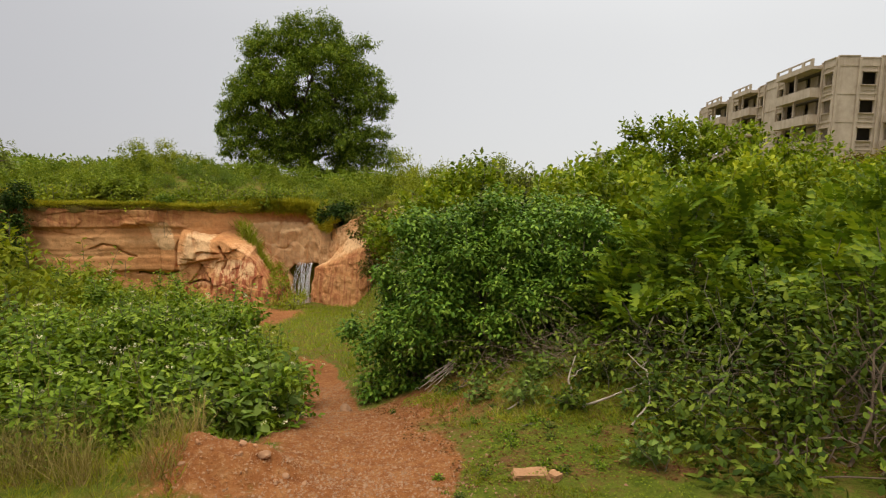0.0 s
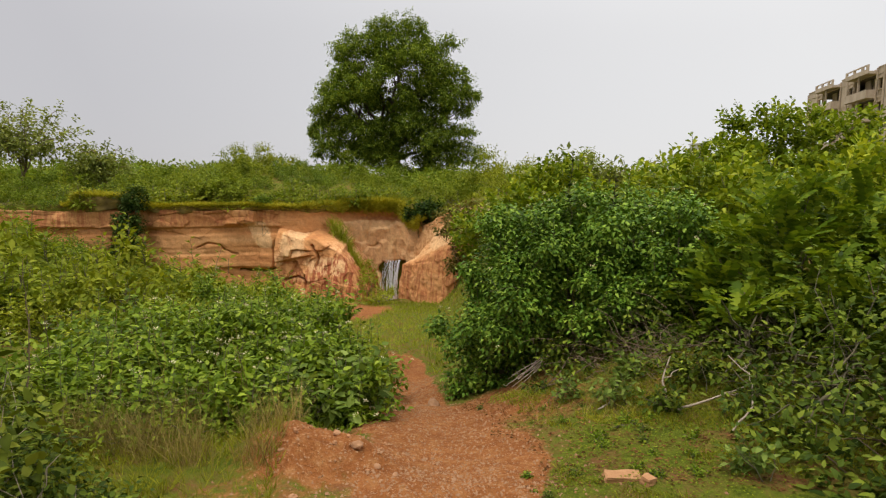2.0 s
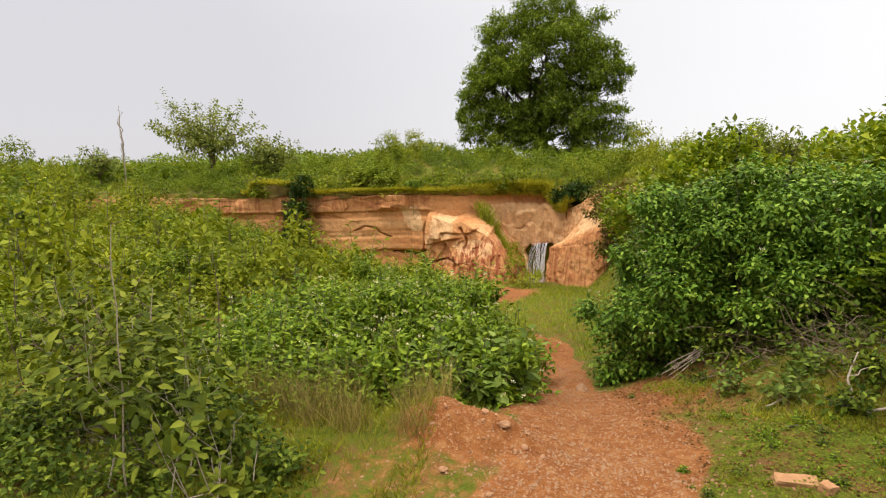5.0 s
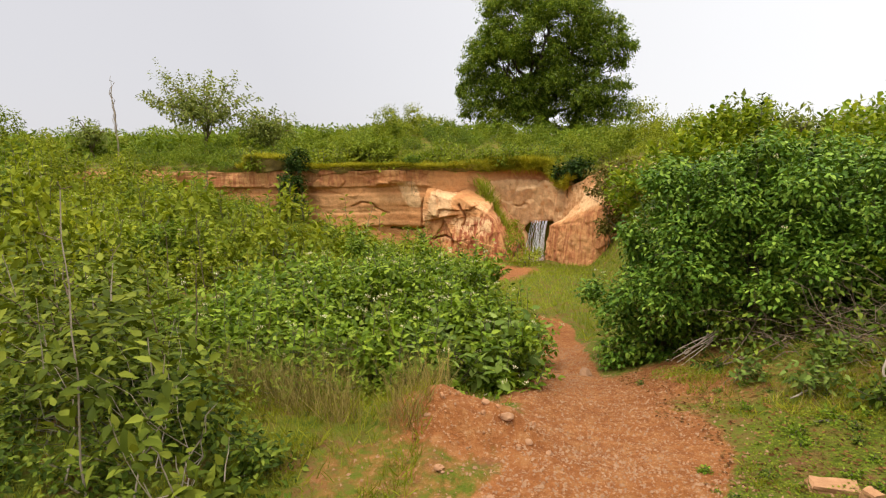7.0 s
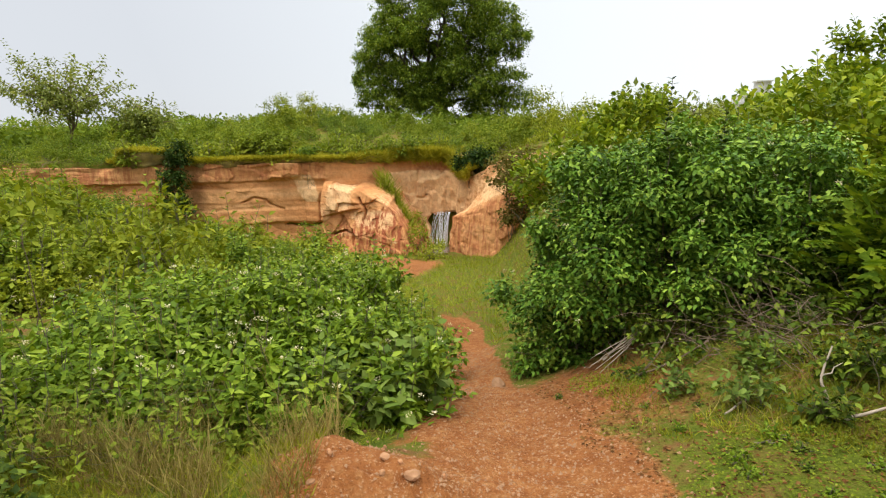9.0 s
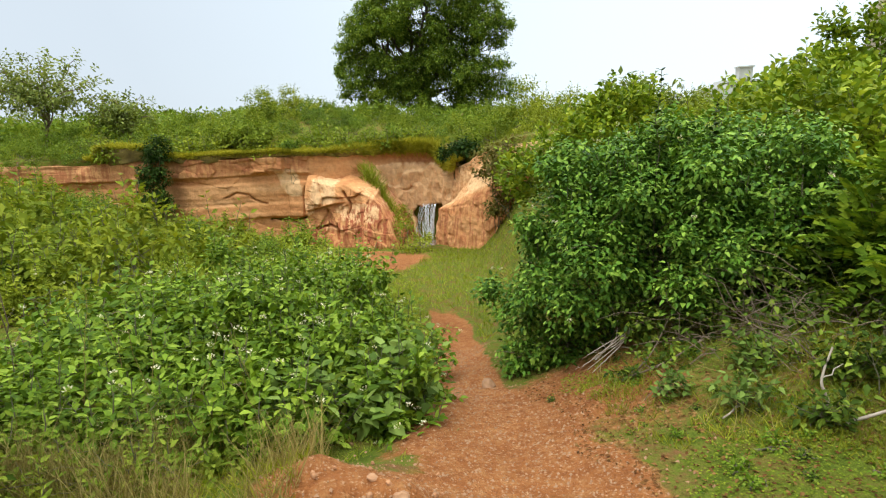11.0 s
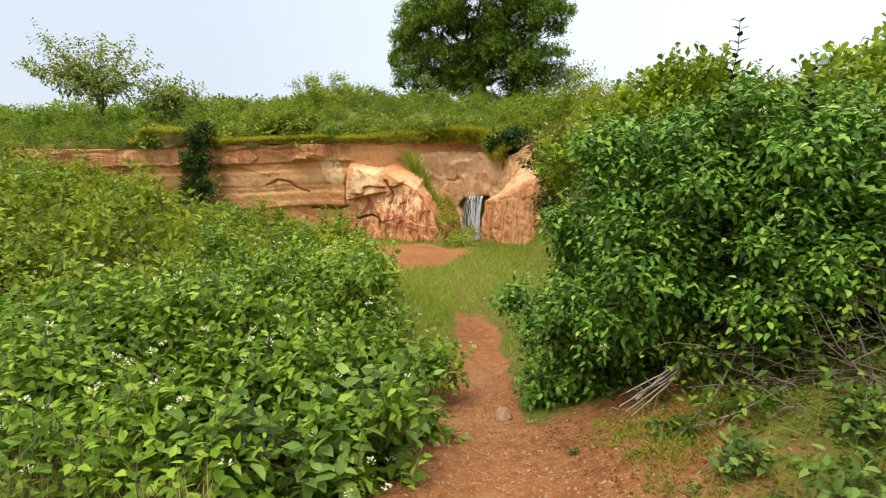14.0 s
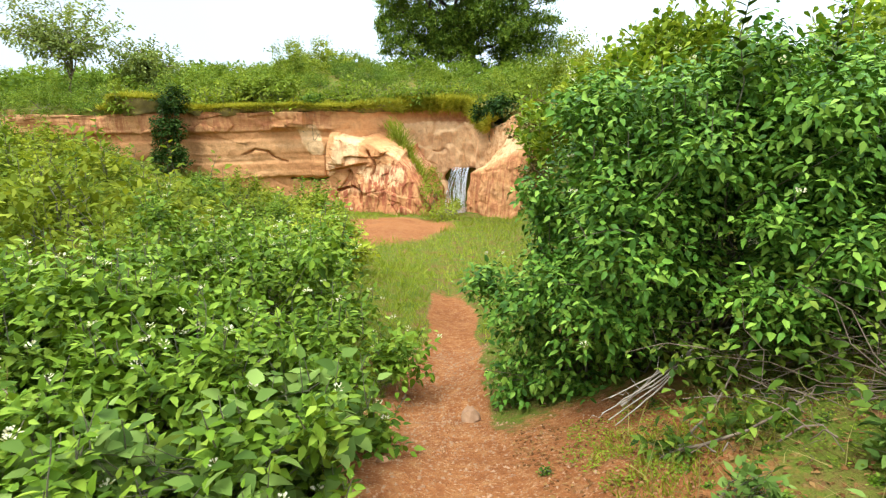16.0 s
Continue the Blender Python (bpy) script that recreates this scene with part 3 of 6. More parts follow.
def cliff():
    """The eroded face: a sheet along the edge, with beds, slabs, rills and cracks."""
    xs = np.concatenate([np.arange(-19, -13, 0.12), np.arange(-13, -0.6, 0.025)])
    ys = np.interp(xs, CLIFF_X, CLIFF_Y)
    k = np.ones(13) / 13
    ys = np.convolve(np.pad(ys, 6, mode="edge"), k, "valid")
    top = np.interp(xs, CLIFF_X, EDGE_Z) - 0.05 + 0.05 * fbm(xs * 0.9, xs * 0, 31, 4)
    tan = unit(np.stack([np.gradient(xs), np.gradient(ys)], -1))
    nrm = np.stack([tan[:, 1], -tan[:, 0]], -1)
    s = np.concatenate([[0], np.cumsum(np.hypot(np.diff(xs), np.diff(ys)))])
    low = land_flat(xs + nrm[:, 0] * 0.6, ys + nrm[:, 1] * 0.6) - 1.1
    rows = 130
    v = np.linspace(0, 1, rows)[:, None]
    zz = top[None] + (low - top)[None] * v
    depth = top[None] - zz
    S = np.broadcast_to(s[None], zz.shape)
    XX = np.broadcast_to(xs[None], zz.shape)
    bedded = smoothstep(-6.9, -7.6, XX)
    back = smoothstep(-6.4, -6.0, XX) * smoothstep(-3.2, -3.8, XX)
    spur = smoothstep(-3.75, -3.5, XX)
    out = 0.08 * depth
    # beds on the long face, each set a little forward or back, broken at the ends
    bed = zz + 0.05 * fbm(S * 0.35, zz * 0, 41, 3) + 0.012 * fbm(S * 5, zz * 5, 42, 2)
    prof = np.zeros(zz.shape)
    for (z0, o0), (z1, o1) in zip(BEDS[:-1], BEDS[1:]):
        prof = prof + (o1 - o0) * smoothstep(z1 + 0.035, z1 - 0.035, bed)
    rough_bed = lattice(np.floor(bed / 0.17), np.floor(S * 0.5 + 3 * lattice(np.floor(bed / 0.17), 0, 44)), 45) - 0.5
    out = out + bedded * (prof + 0.02 * rough_bed)
    upper, uc = slabs(S * 1.4, zz * 2.6, 7, 0.5, 0.25)
    out = out + bedded * 0.16 * upper * smoothstep(-0.85, -0.78, bed)
    broad, _ = slabs(S * 0.45, zz * 0.9, 9, 0.5)
    out = out + bedded * 0.10 * broad
    block = smoothstep(-9.0, -8.93, XX + 0.05 * vnoise(zz * 9, zz * 0, 57)) * smoothstep(-8.14, -8.22, XX) * smoothstep(-0.80, -0.74, zz)
    out = out + 0.16 * block
    lower_left = smoothstep(-11.3, -11.6, XX)
    out = out + lower_left * (0.2 * slabs(S * 1.1, zz * 1.3, 15, 0.6)[0] - 0.1 * groove(XX, zz, [(-11.85, -0.5), (-11.8, -0.9), (-11.9, -1.4)], 0.05))
    # the face behind the fall: ribs, rills and flakes
    flake, fc = slabs(S * 0.95 + 0.3 * zz, zz * 0.75, 19, 0.9)
    rib = np.abs(vnoise(S * 2.9 + 0.5 * vnoise(S, zz * 1.5, 54), zz * 0.5, 55))
    out = out + back * (0.34 * flake - 0.13 * rib * smoothstep(0.5, 1.1, depth) + 0.07 * slabs(S * 3.0, zz * 2.4, 21, 0.8)[0])
    out = out - back * 0.12 * smoothstep(-0.95, -0.75, zz)
    # the spur: a sloping top that runs down to the fall, an upright face below it
    za, zb = -2.0 + 1.25 * (XX + 3.55), -2.15 + 0.5 * (XX + 3.55)
    slope = np.clip((za - zz) / np.maximum(za - zb, 0.05), 0, 1)
    out = out + spur * (0.42 * slope + 0.16 * slabs(S * 0.9, zz * 0.9, 23, 0.6)[0] + 0.06 * slabs(S * 3, zz * 3, 24, 0.8)[0])
    # the notch of the fall
    notch = smoothstep(-4.98, -4.88, XX + 0.12 * vnoise(zz * 4, zz * 0, 67)) * smoothstep(-4.02, -4.1, XX + 0.08 * vnoise(zz * 5, zz * 0, 66)) * smoothstep(-2.16, -2.28, zz + 0.14 * vnoise(XX * 4, XX * 0, 68))
    out = out - 0.6 * notch
    # cracks
    for line, w, d in (([(-9.75, -1.46), (-9.45, -1.33), (-9.15, -1.36), (-8.95, -1.55), (-8.7, -1.66)], 0.035, 0.10),
                       ([(-7.49, -1.2), (-7.58, -1.5), (-7.55, -2.0), (-7.35, -2.35)], 0.05, 0.22),
                       ([(-8.6, -2.16), (-8.0, -2.22), (-7.55, -2.08)], 0.05, 0.2),
                       ([(-5.3, -1.7), (-5.15, -1.74), (-5.02, -1.66)], 0.035, 0.1)):
        out = out - d * groove(XX + 0.04 * vnoise(XX * 6, zz * 6, 58), zz + 0.04 * vnoise(XX * 6, zz * 6, 59), line, w)
    out = out + 0.018 * fbm(S * 5, zz * 6, 61, 3)
    P = np.stack([XX + nrm[None, :, 0] * out, ys[None] + nrm[None, :, 1] * out, zz], -1)
    P[0, :, 0] -= nrm[:, 0] * 0.5
    P[0, :, 1] -= nrm[:, 1] * 0.5
    P[0, :, 2] -= 0.06
    P[..., 2] += lift(P[..., 0], P[..., 1])
    blot = lambda cx, cz, rx, rz: np.exp(-(((XX - cx) / rx) ** 2 + ((zz - cz) / rz) ** 2))  # noqa: E731
    wob = 0.35 * fbm(S * 1.1, zz * 1.7, 63, 3)
    stripe = 1.2 * np.exp(-((XX + 8.05 - 0.5 * (-1.0 - zz) + 0.08 * vnoise(zz * 4, XX * 2, 70)) / 0.32) ** 4) * smoothstep(-0.66, -0.76, zz) * smoothstep(-1.56, -1.4, zz)
    pale = np.maximum.reduce([stripe, back * (0.62 + 0.4 * fc) * smoothstep(-0.75, -1.0, zz), spur * (0.52 - 0.55 * smoothstep(0.75, 1.0, slope))]) + wob * 0.4 - 0.1 * bedded
    stain = np.clip(np.maximum.reduce([0.7 * bedded * smoothstep(-0.85, -0.7, bed) * (0.4 + 0.6 * uc), 0.45 * blot(-4.8, -0.7, 0.8, 0.3), 0.8 * blot(-13, -0.6, 1.4, 0.3), 0.6 * spur * smoothstep(0.8, 1.0, slope), 0.15 * back * (fc > 0.5)]) + wob * 0.25, 0, 1)
    nr, nc = zz.shape
    a, c = np.meshgrid(np.arange(nr - 1), np.arange(nc - 1), indexing="ij")
    f = np.stack([a * nc + c, (a + 1) * nc + c, (a + 1) * nc + c + 1, a * nc + c + 1], -1).reshape(-1, 4)
    ob = mesh_object("cliff", P.reshape(-1, 3), f, M_CLIFF, smooth=True, attrs={"pale": np.clip(pale, 0, 1).ravel(), "stain": stain.ravel()})
    return tagged(ob, "eroded orange laterite cliff with pale patches", "cliff", kind="structure")


def buttress():
    """The broken mass of rock that stands out of the face beside the fall."""
    nu, nv = 210, 170
    u, v = np.meshgrid(np.linspace(0, 1, nu), np.linspace(0, 1, nv))
    top = -0.72 - 0.14 * smoothstep(0.15, 0.4, u) - 0.6 * smoothstep(0.5, 1.0, u) + 0.07 * fbm(u * 6, u * 0, 131, 3)
    z = top + (-3.3 - top) * v
    right = np.interp(z, [-3.3, -2.7, -2.1, -1.6, -1.2, -0.7], [-4.25, -4.4, -4.7, -5.1, -5.4, -6.1]) + 0.06 * vnoise(z * 4, z * 0, 133)
    x = -7.52 + 0.06 * vnoise(z * 2.2, z * 0, 135) + (right + 7.5) * u
    depth = -0.7 - z
    y = 17.03 - 0.2 * smoothstep(0.0, 0.5, depth) - 0.24 * np.clip(depth, 0, 2.6)
    big, cell = slabs(x * 0.95 + 0.25 * z, z * 0.8 - 0.15 * x, 17, 1.0)
    small, sc = slabs(x * 2.4 + 0.4 * z, z * 1.9, 27, 0.9)
    fine, _ = slabs(x * 6, z * 5, 37, 0.8)
    y = y - 0.32 * big - 0.12 * small - 0.035 * fine - 0.03 * fbm(x * 2.5, z * 2.2, 139, 4)
    # a hanging shelf, broken away beneath, and fluted lower rock
    shelf = smoothstep(-1.72, -1.66, z - 0.12 * (x + 6.5) + 0.05 * vnoise(x * 3, x * 0, 140)) * smoothstep(-6.2, -6.5, x)
    y = y - 0.16 * shelf
    flute = np.abs(vnoise(x * 4.2 + 0.5 * vnoise(x, z * 1.5, 141), z * 0.4, 143))
    y = y + 0.12 * (flute - 0.4) * smoothstep(-1.4, -1.9, z)
    for line in ([(-7.1, -2.35), (-6.75, -2.25), (-6.45, -2.35)], [(-6.5, -2.2), (-6.42, -2.6)], [(-6.3, -1.35), (-6.15, -1.7), (-6.2, -1.95)]):
        y = y + 0.16 * groove(x + 0.04 * vnoise(x * 6, z * 6, 58), z, line, 0.045)
    y = y + (19.0 - y) * smoothstep(0.86, 1.0, u) ** 2.0 + (17.9 - y) * smoothstep(0.13, 0.0, v) ** 1.6 + 0.3 * smoothstep(0.06, 0.0, u)
    x = x - 0.62 * smoothstep(0.84, 1.0, u) ** 2
    P = np.stack([x, y, z + lift(x, y)], -1)
    blot = lambda cx, cz, rx, rz: np.exp(-(((x - cx) / rx) ** 4 + ((z - cz) / rz) ** 4))  # noqa: E731
    wob = 0.3 * fbm(x * 1.6, z * 1.7, 145, 3)
    pale = np.clip(np.maximum.reduce([0.75 * blot(-6.85, -1.3, 0.42, 0.42), 0.75 * blot(-5.9, -1.95, 0.75, 0.3), 0.08 + 0.3 * sc]) * (0.7 + 0.45 * sc) + wob * 0.4, 0, 1)
    stain = np.clip(1.2 * smoothstep(-1.4, -1.95, z - 0.3 * (x + 5.5)) * (1.1 - 0.3 * cell) + 0.2 * (sc > 0.72) + wob * 0.4, 0, 1)
    a, c = np.meshgrid(np.arange(nv - 1), np.arange(nu - 1), indexing="ij")
    f = np.stack([a * nu + c, (a + 1) * nu + c, (a + 1) * nu + c + 1, a * nu + c + 1], -1).reshape(-1, 4)
    ob = mesh_object("rock_buttress", P.reshape(-1, 3), f, M_CLIFF, smooth=True, attrs={"pale": pale.ravel(), "stain": stain.ravel()})
    return tagged(ob, "broken buttress of pale and rust-stained laterite", "cliff", kind="structure")


def sod():
    """The mat of earth and roots that hangs over the brink."""
    xs = np.arange(-12.85, -3.2, 0.04)
    ys = np.convolve(np.pad(np.interp(xs, CLIFF_X, CLIFF_Y), 6, mode="edge"), np.ones(13) / 13, "valid")
    tan = unit(np.stack([np.gradient(xs), np.gradient(ys)], -1))
    nrm = np.stack([tan[:, 1], -tan[:, 0]], -1)
    edge = np.interp(xs, CLIFF_X, EDGE_Z)
    step = smoothstep(-12.75, -12.65, xs) * smoothstep(-11.35, -11.5, xs)
    hi = edge + 0.06 + 0.28 * step + 0.03 * fbm(xs * 2, xs * 0, 201, 3)
    lo = edge - 0.10 - 0.08 * smoothstep(-6.4, -6.0, xs) + 0.09 * fbm(xs * 1.6, xs * 0, 203, 4) - 0.04 * step
    t = np.linspace(0, 1, 12)[:, None]
    z = hi[None] + (lo - hi)[None] * np.clip((t - 0.25) / 0.75, 0, 1)
    o = -0.9 + 0.98 * smoothstep(0, 0.3, t) - 0.04 * smoothstep(0.45, 1, t) + 0.06 * fbm(xs[None] * 2.3, z * 3, 205, 3) + 0.02 * fbm(xs[None] * 9, z * 9, 207, 2)
    o[-1] -= 0.3
    X_, Y_ = xs[None] + nrm[None, :, 0] * o, ys[None] + nrm[None, :, 1] * o
    P = np.stack([X_, Y_, z + lift(X_, Y_)], -1)
    nr, nc = z.shape
    a, c = np.meshgrid(np.arange(nr - 1), np.arange(nc - 1), indexing="ij")
    f = np.stack([a * nc + c, (a + 1) * nc + c, (a + 1) * nc + c + 1, a * nc + c + 1], -1).reshape(-1, 4)
    return tagged(mesh_object("turf_edge", P.reshape(-1, 3), f, M_SOD, smooth=True), "overhanging mat of turf and dark earth", "turf", kind="structure")


cliff()
buttress()
sod()


# ---- plants ----
def shrub(seed, name, lobes, n, leaf, mat, label, shape=OVATE, count=7, twig=0.16, stems=14, depth=0.45, droop=0.35, base=None, flowers=0,
          stem_mat=None, width=1.0, group="", category="shrub", low=-0.55, lump=0.26, rise=0.5, shoots=0, thick=1.0, clump=None):
    """A bush at its lobes: stems from the ground, leafy twigs, and now and then pale flower heads."""
    rng = np.random.default_rng(seed)
    lobes = np.array(lobes, float)
    lobes[:, 2] += lift(lobes[:, 0], lobes[:, 1])
    c = lobes[:, :3].mean(axis=0)
    if base is None:
        base = (c[0], c[1], float(land(c[0], c[1])))
    base = np.array(base, float)
    e = thing(name, base, label, category, group)
    if clump:
        m, r0, r1 = clump
        mid, _ = shell(rng, lobes - np.array([*base, 0, 0, 0]), m, depth + 0.2, low, lump)
        rr = rng.uniform(r0, r1, m)
        tips, out = shell(rng, np.concatenate([mid, np.stack([rr * 1.1, rr * 1.1, rr * 0.85], -1)], 1), n, 0.6, -0.75, 0.2)
    else:
        tips, out = shell(rng, lobes - np.array([*base, 0, 0, 0]), n, depth, low, lump)
    dirs = unit(out + np.array([0, 0, rise]) + rng.normal(size=out.shape) * 0.35)
    v, f = sprigs(rng, tips, dirs, count, leaf, twig, shape, droop, width)
    lines = []
    if shoots:
        high = np.flatnonzero(out[:, 2] > 0.3)
        pick = rng.choice(high, shoots)
        sd = unit(dirs[pick] * 0.5 + np.array([0, 0, 1.0]) + rng.normal(size=(shoots, 3)) * 0.2)
        long_ = rng.uniform(0.06, 0.2, shoots)[:, None] * (leaf / 0.085)
        v2, f2 = sprigs(rng, tips[pick] + sd * long_, sd, count + 1, leaf * 0.85, 0.2 * leaf / 0.085, shape, droop * 0.6, width)
        f2 = f2 + len(v)
        v, f = np.concatenate([v, v2]), np.concatenate([f, f2])
        lines += [(bent(rng, tips[q], tips[q] + a * b, 4, 0.03), 0.003, 0.0015) for q, a, b in zip(pick, sd, long_)]
    mesh_object("foliage", v, f, mat, e)
    for k in range(stems):
        lb = lobes[k % len(lobes)]
        foot = np.array([lb[0] - base[0], lb[1] - base[1], 0]) * 0.75 + rng.normal(size=3) * 0.06
        foot[2] = float(land(foot[0] + base[0], foot[1] + base[1])) - base[2] - 0.03
        tip = tips[rng.integers(len(tips))] * 0.93
        pts = bent(rng, foot, tip, 7, 0.07)
        lines.append((pts, thick * (0.010 + 0.004 * rng.random()), thick * 0.003))
        for _ in range(2):
            t2 = tips[rng.integers(len(tips))]
            if np.linalg.norm(t2 - pts[4]) < 0.9:
                lines.append((bent(rng, pts[3], t2, 5, 0.07), thick * 0.005, thick * 0.002))
    v, f = tubes(lines, 3)
    tagged(mesh_object("woody_core", v, f, stem_mat or M_STEM, e), kind="stuff")
    if flowers:
        k = rng.permutation(np.flatnonzero(dirs[:, 2] > 0.5))[:flowers]
        heads = tips[k] + dirs[k] * 0.06 + np.array([0, 0, 0.03])
        v, f = sprigs(rng, np.repeat(heads, 2, axis=0), np.tile([0, 0, 1.0], (2 * len(k), 1)) + rng.normal(size=(2 * len(k), 3)) * 0.3, 6, 0.015, 0.01, ROUND, -0.3)
        tagged(mesh_object("blossom", v, f, M_PETAL, e), kind="stuff")
    return e


# the flowering herbs beside the track
shrub(1, "herb_bush", [(-1.38, 3.85, -0.30, 0.42, 0.50, 0.38), (-1.85, 3.50, -0.17, 0.42, 0.40, 0.30), (-1.75, 4.1, -0.12, 0.42, 0.42, 0.38), (-2.25, 3.95, -0.08, 0.48, 0.45, 0.38), (-1.55, 4.55, -0.44, 0.36, 0.5, 0.40), (-2.1, 4.5, -0.26, 0.5, 0.5, 0.40)],
      2150, 0.068, M_HERB, "bright green herb bush with small pale flowers", flowers=80, stems=36, base=(-1.8, 4.0, float(land(-1.8, 4.0))), twig=0.18, shoots=260, lump=0.36, clump=(75, 0.11, 0.22))
shrub(2, "herb_bush", [(-2.7, 3.6, -0.12, 0.45, 0.45, 0.32), (-3.15, 4.2, -0.1, 0.55, 0.55, 0.32), (-3.15, 3.3, -0.05, 0.42, 0.4, 0.26), (-2.75, 4.3, -0.14, 0.45, 0.5, 0.34)],
      1250, 0.076, M_HERB, "bright green herb bush with small pale flowers", flowers=36, stems=26, twig=0.22, shoots=120, lump=0.32)
shrub(3, "herb_bush", [(-1.9, 5.15, -0.33, 0.40, 0.45, 0.40), (-2.45, 5.3, -0.25, 0.5, 0.5, 0.40), (-3.1, 5.2, -0.26, 0.6, 0.55, 0.38), (-2.25, 6.0, -0.55, 0.45, 0.5, 0.42), (-3.0, 6.1, -0.5, 0.55, 0.5, 0.42), (-1.75, 5.5, -0.62, 0.34, 0.4, 0.3)],
      1900, 0.066, M_HERB, "bright green herb bush with small pale flowers", flowers=120, stems=30, twig=0.18, shoots=260, lump=0.36, clump=(75, 0.11, 0.22))
shrub(26, "herb_bush", [(-2.3, 3.12, -0.02, 0.35, 0.22, 0.18), (-2.75, 2.98, 0.0, 0.35, 0.25, 0.2), (-1.85, 3.22, -0.08, 0.25, 0.2, 0.16)],
      300, 0.068, M_HERB, "low herb bush at the edge of the dry grass", flowers=10, stems=12, thick=0.6, twig=0.18, shoots=40, lump=0.4, depth=0.6, rise=0.9)
shrub(27, "broad_leaved_herb", [(-1.32, 3.72, -0.16, 0.28, 0.30, 0.26), (-1.55, 3.45, -0.08, 0.26, 0.24, 0.22), (-1.2, 4.05, -0.28, 0.26, 0.3, 0.26)],
      105, 0.10, M_DUSTY, "dusty green herb with broad heart-shaped leaves", stems=16, thick=0.6, twig=0.2, count=6, depth=0.5, droop=0.4, width=1.3, lump=0.3, shoots=14, rise=0.9)
# the dense dark bush on the other side
shrub(4, "dense_bush", [(-0.5, 5.7, -0.22, 0.34, 0.4, 0.42), (-0.2, 5.4, 0.0, 0.42, 0.42, 0.46), (0.05, 5.45, 0.42, 0.48, 0.45, 0.45), (0.5, 5.25, 0.30, 0.55, 0.48, 0.55), (0.45, 5.5, 0.70, 0.45, 0.45, 0.36), (-0.45, 5.45, -0.58, 0.26, 0.24, 0.2), (-0.22, 5.75, 0.12, 0.34, 0.4, 0.36), (0.0, 5.8, 0.5, 0.4, 0.4, 0.36), (-0.15, 5.55, -0.46, 0.28, 0.2, 0.2), (0.2, 5.5, -0.34, 0.3, 0.2, 0.2)],
      5400, 0.054, M_LANTANA, "dense dark green bush with drooping pointed leaves", stems=40, droop=0.5, twig=0.15, flowers=60, base=(0.0, 5.5, float(land(0.0, 5.5))), shoots=110, lump=0.3, clump=(140, 0.15, 0.28))
shrub(5, "dense_bush", [(1.05, 5.25, 0.25, 0.48, 0.42, 0.5), (0.8, 5.8, 0.62, 0.55, 0.5, 0.48), (1.3, 5.0, 0.05, 0.42, 0.36, 0.4), (1.25, 5.6, 0.6, 0.45, 0.4, 0.42)],
      3300, 0.056, M_LANTANA, "dense dark green bush with drooping pointed leaves", stems=34, droop=0.42, twig=0.16, flowers=24, base=(1.0, 5.4, float(land(1.0, 5.4))), shoots=90, lump=0.3, clump=(80, 0.15, 0.28))
def tall_sprig(seed, at, z0, z1, leaf, label):
    rng = np.random.default_rng(seed)
    b = np.array([*at, float(land(*at))])
    e = thing("tall_weed", b, label, "weed", "tall weeds")
    line = bent(rng, (0, 0, 0), (rng.normal() * 0.04, 0, z1 - b[2]), 12, 0.015)
    v, f = tubes([(line, 0.006, 0.002)], 5)
    mesh_object("stalk", v, f, M_STEM, e)
    hs = np.linspace(z0 - b[2], z1 - b[2], 16)
    pts = np.stack([np.interp(hs, line[:, 2], line[:, k]) for k in range(3)], -1)
    pts = np.repeat(pts, 2, axis=0)
    an = np.arange(len(pts)) * 2.6
    al = unit(np.stack([np.cos(an), np.sin(an), 0.35 + 0.3 * rng.random(len(pts))], -1))
    size = leaf * np.linspace(1.15, 0.5, len(pts))
    v, f = leaves(pts, al, np.tile([0, 0, 1.0], (len(pts), 1)), size, OVATE)
    mesh_object("foliage", v, f, M_NEAR, e)


tall_sprig(1, (0.32, 5.25), 1.2, 1.72, 0.09, "tall thin weed standing above the bush")
tall_sprig(2, (0.72, 5.4), 1.2, 1.52, 0.08, "tall thin weed standing above the bush")
# paler straggling growth along the foot of the bush
shrub(21, "straggling_shrub", [(0.55, 4.66, 0.08, 0.40, 0.24, 0.30), (0.95, 4.5, 0.08, 0.40, 0.24, 0.28), (0.22, 4.82, -0.1, 0.25, 0.2, 0.22), (1.35, 4.3, 0.15, 0.36, 0.24, 0.26), (1.1, 4.75, 0.2, 0.4, 0.3, 0.34), (0.30, 4.4, -0.1, 0.3, 0.22, 0.16), (0.72, 4.1, 0.06, 0.34, 0.24, 0.18), (1.08, 3.85, 0.12, 0.3, 0.24, 0.2)],
      320, 0.055, M_NEAR, "straggling pale green growth over dead twigs", stems=34, droop=0.3, twig=0.2, depth=0.8, stem_mat=M_TWIG, lump=0.35, thick=0.45, base=(0.7, 4.7, float(land(0.7, 4.7))))


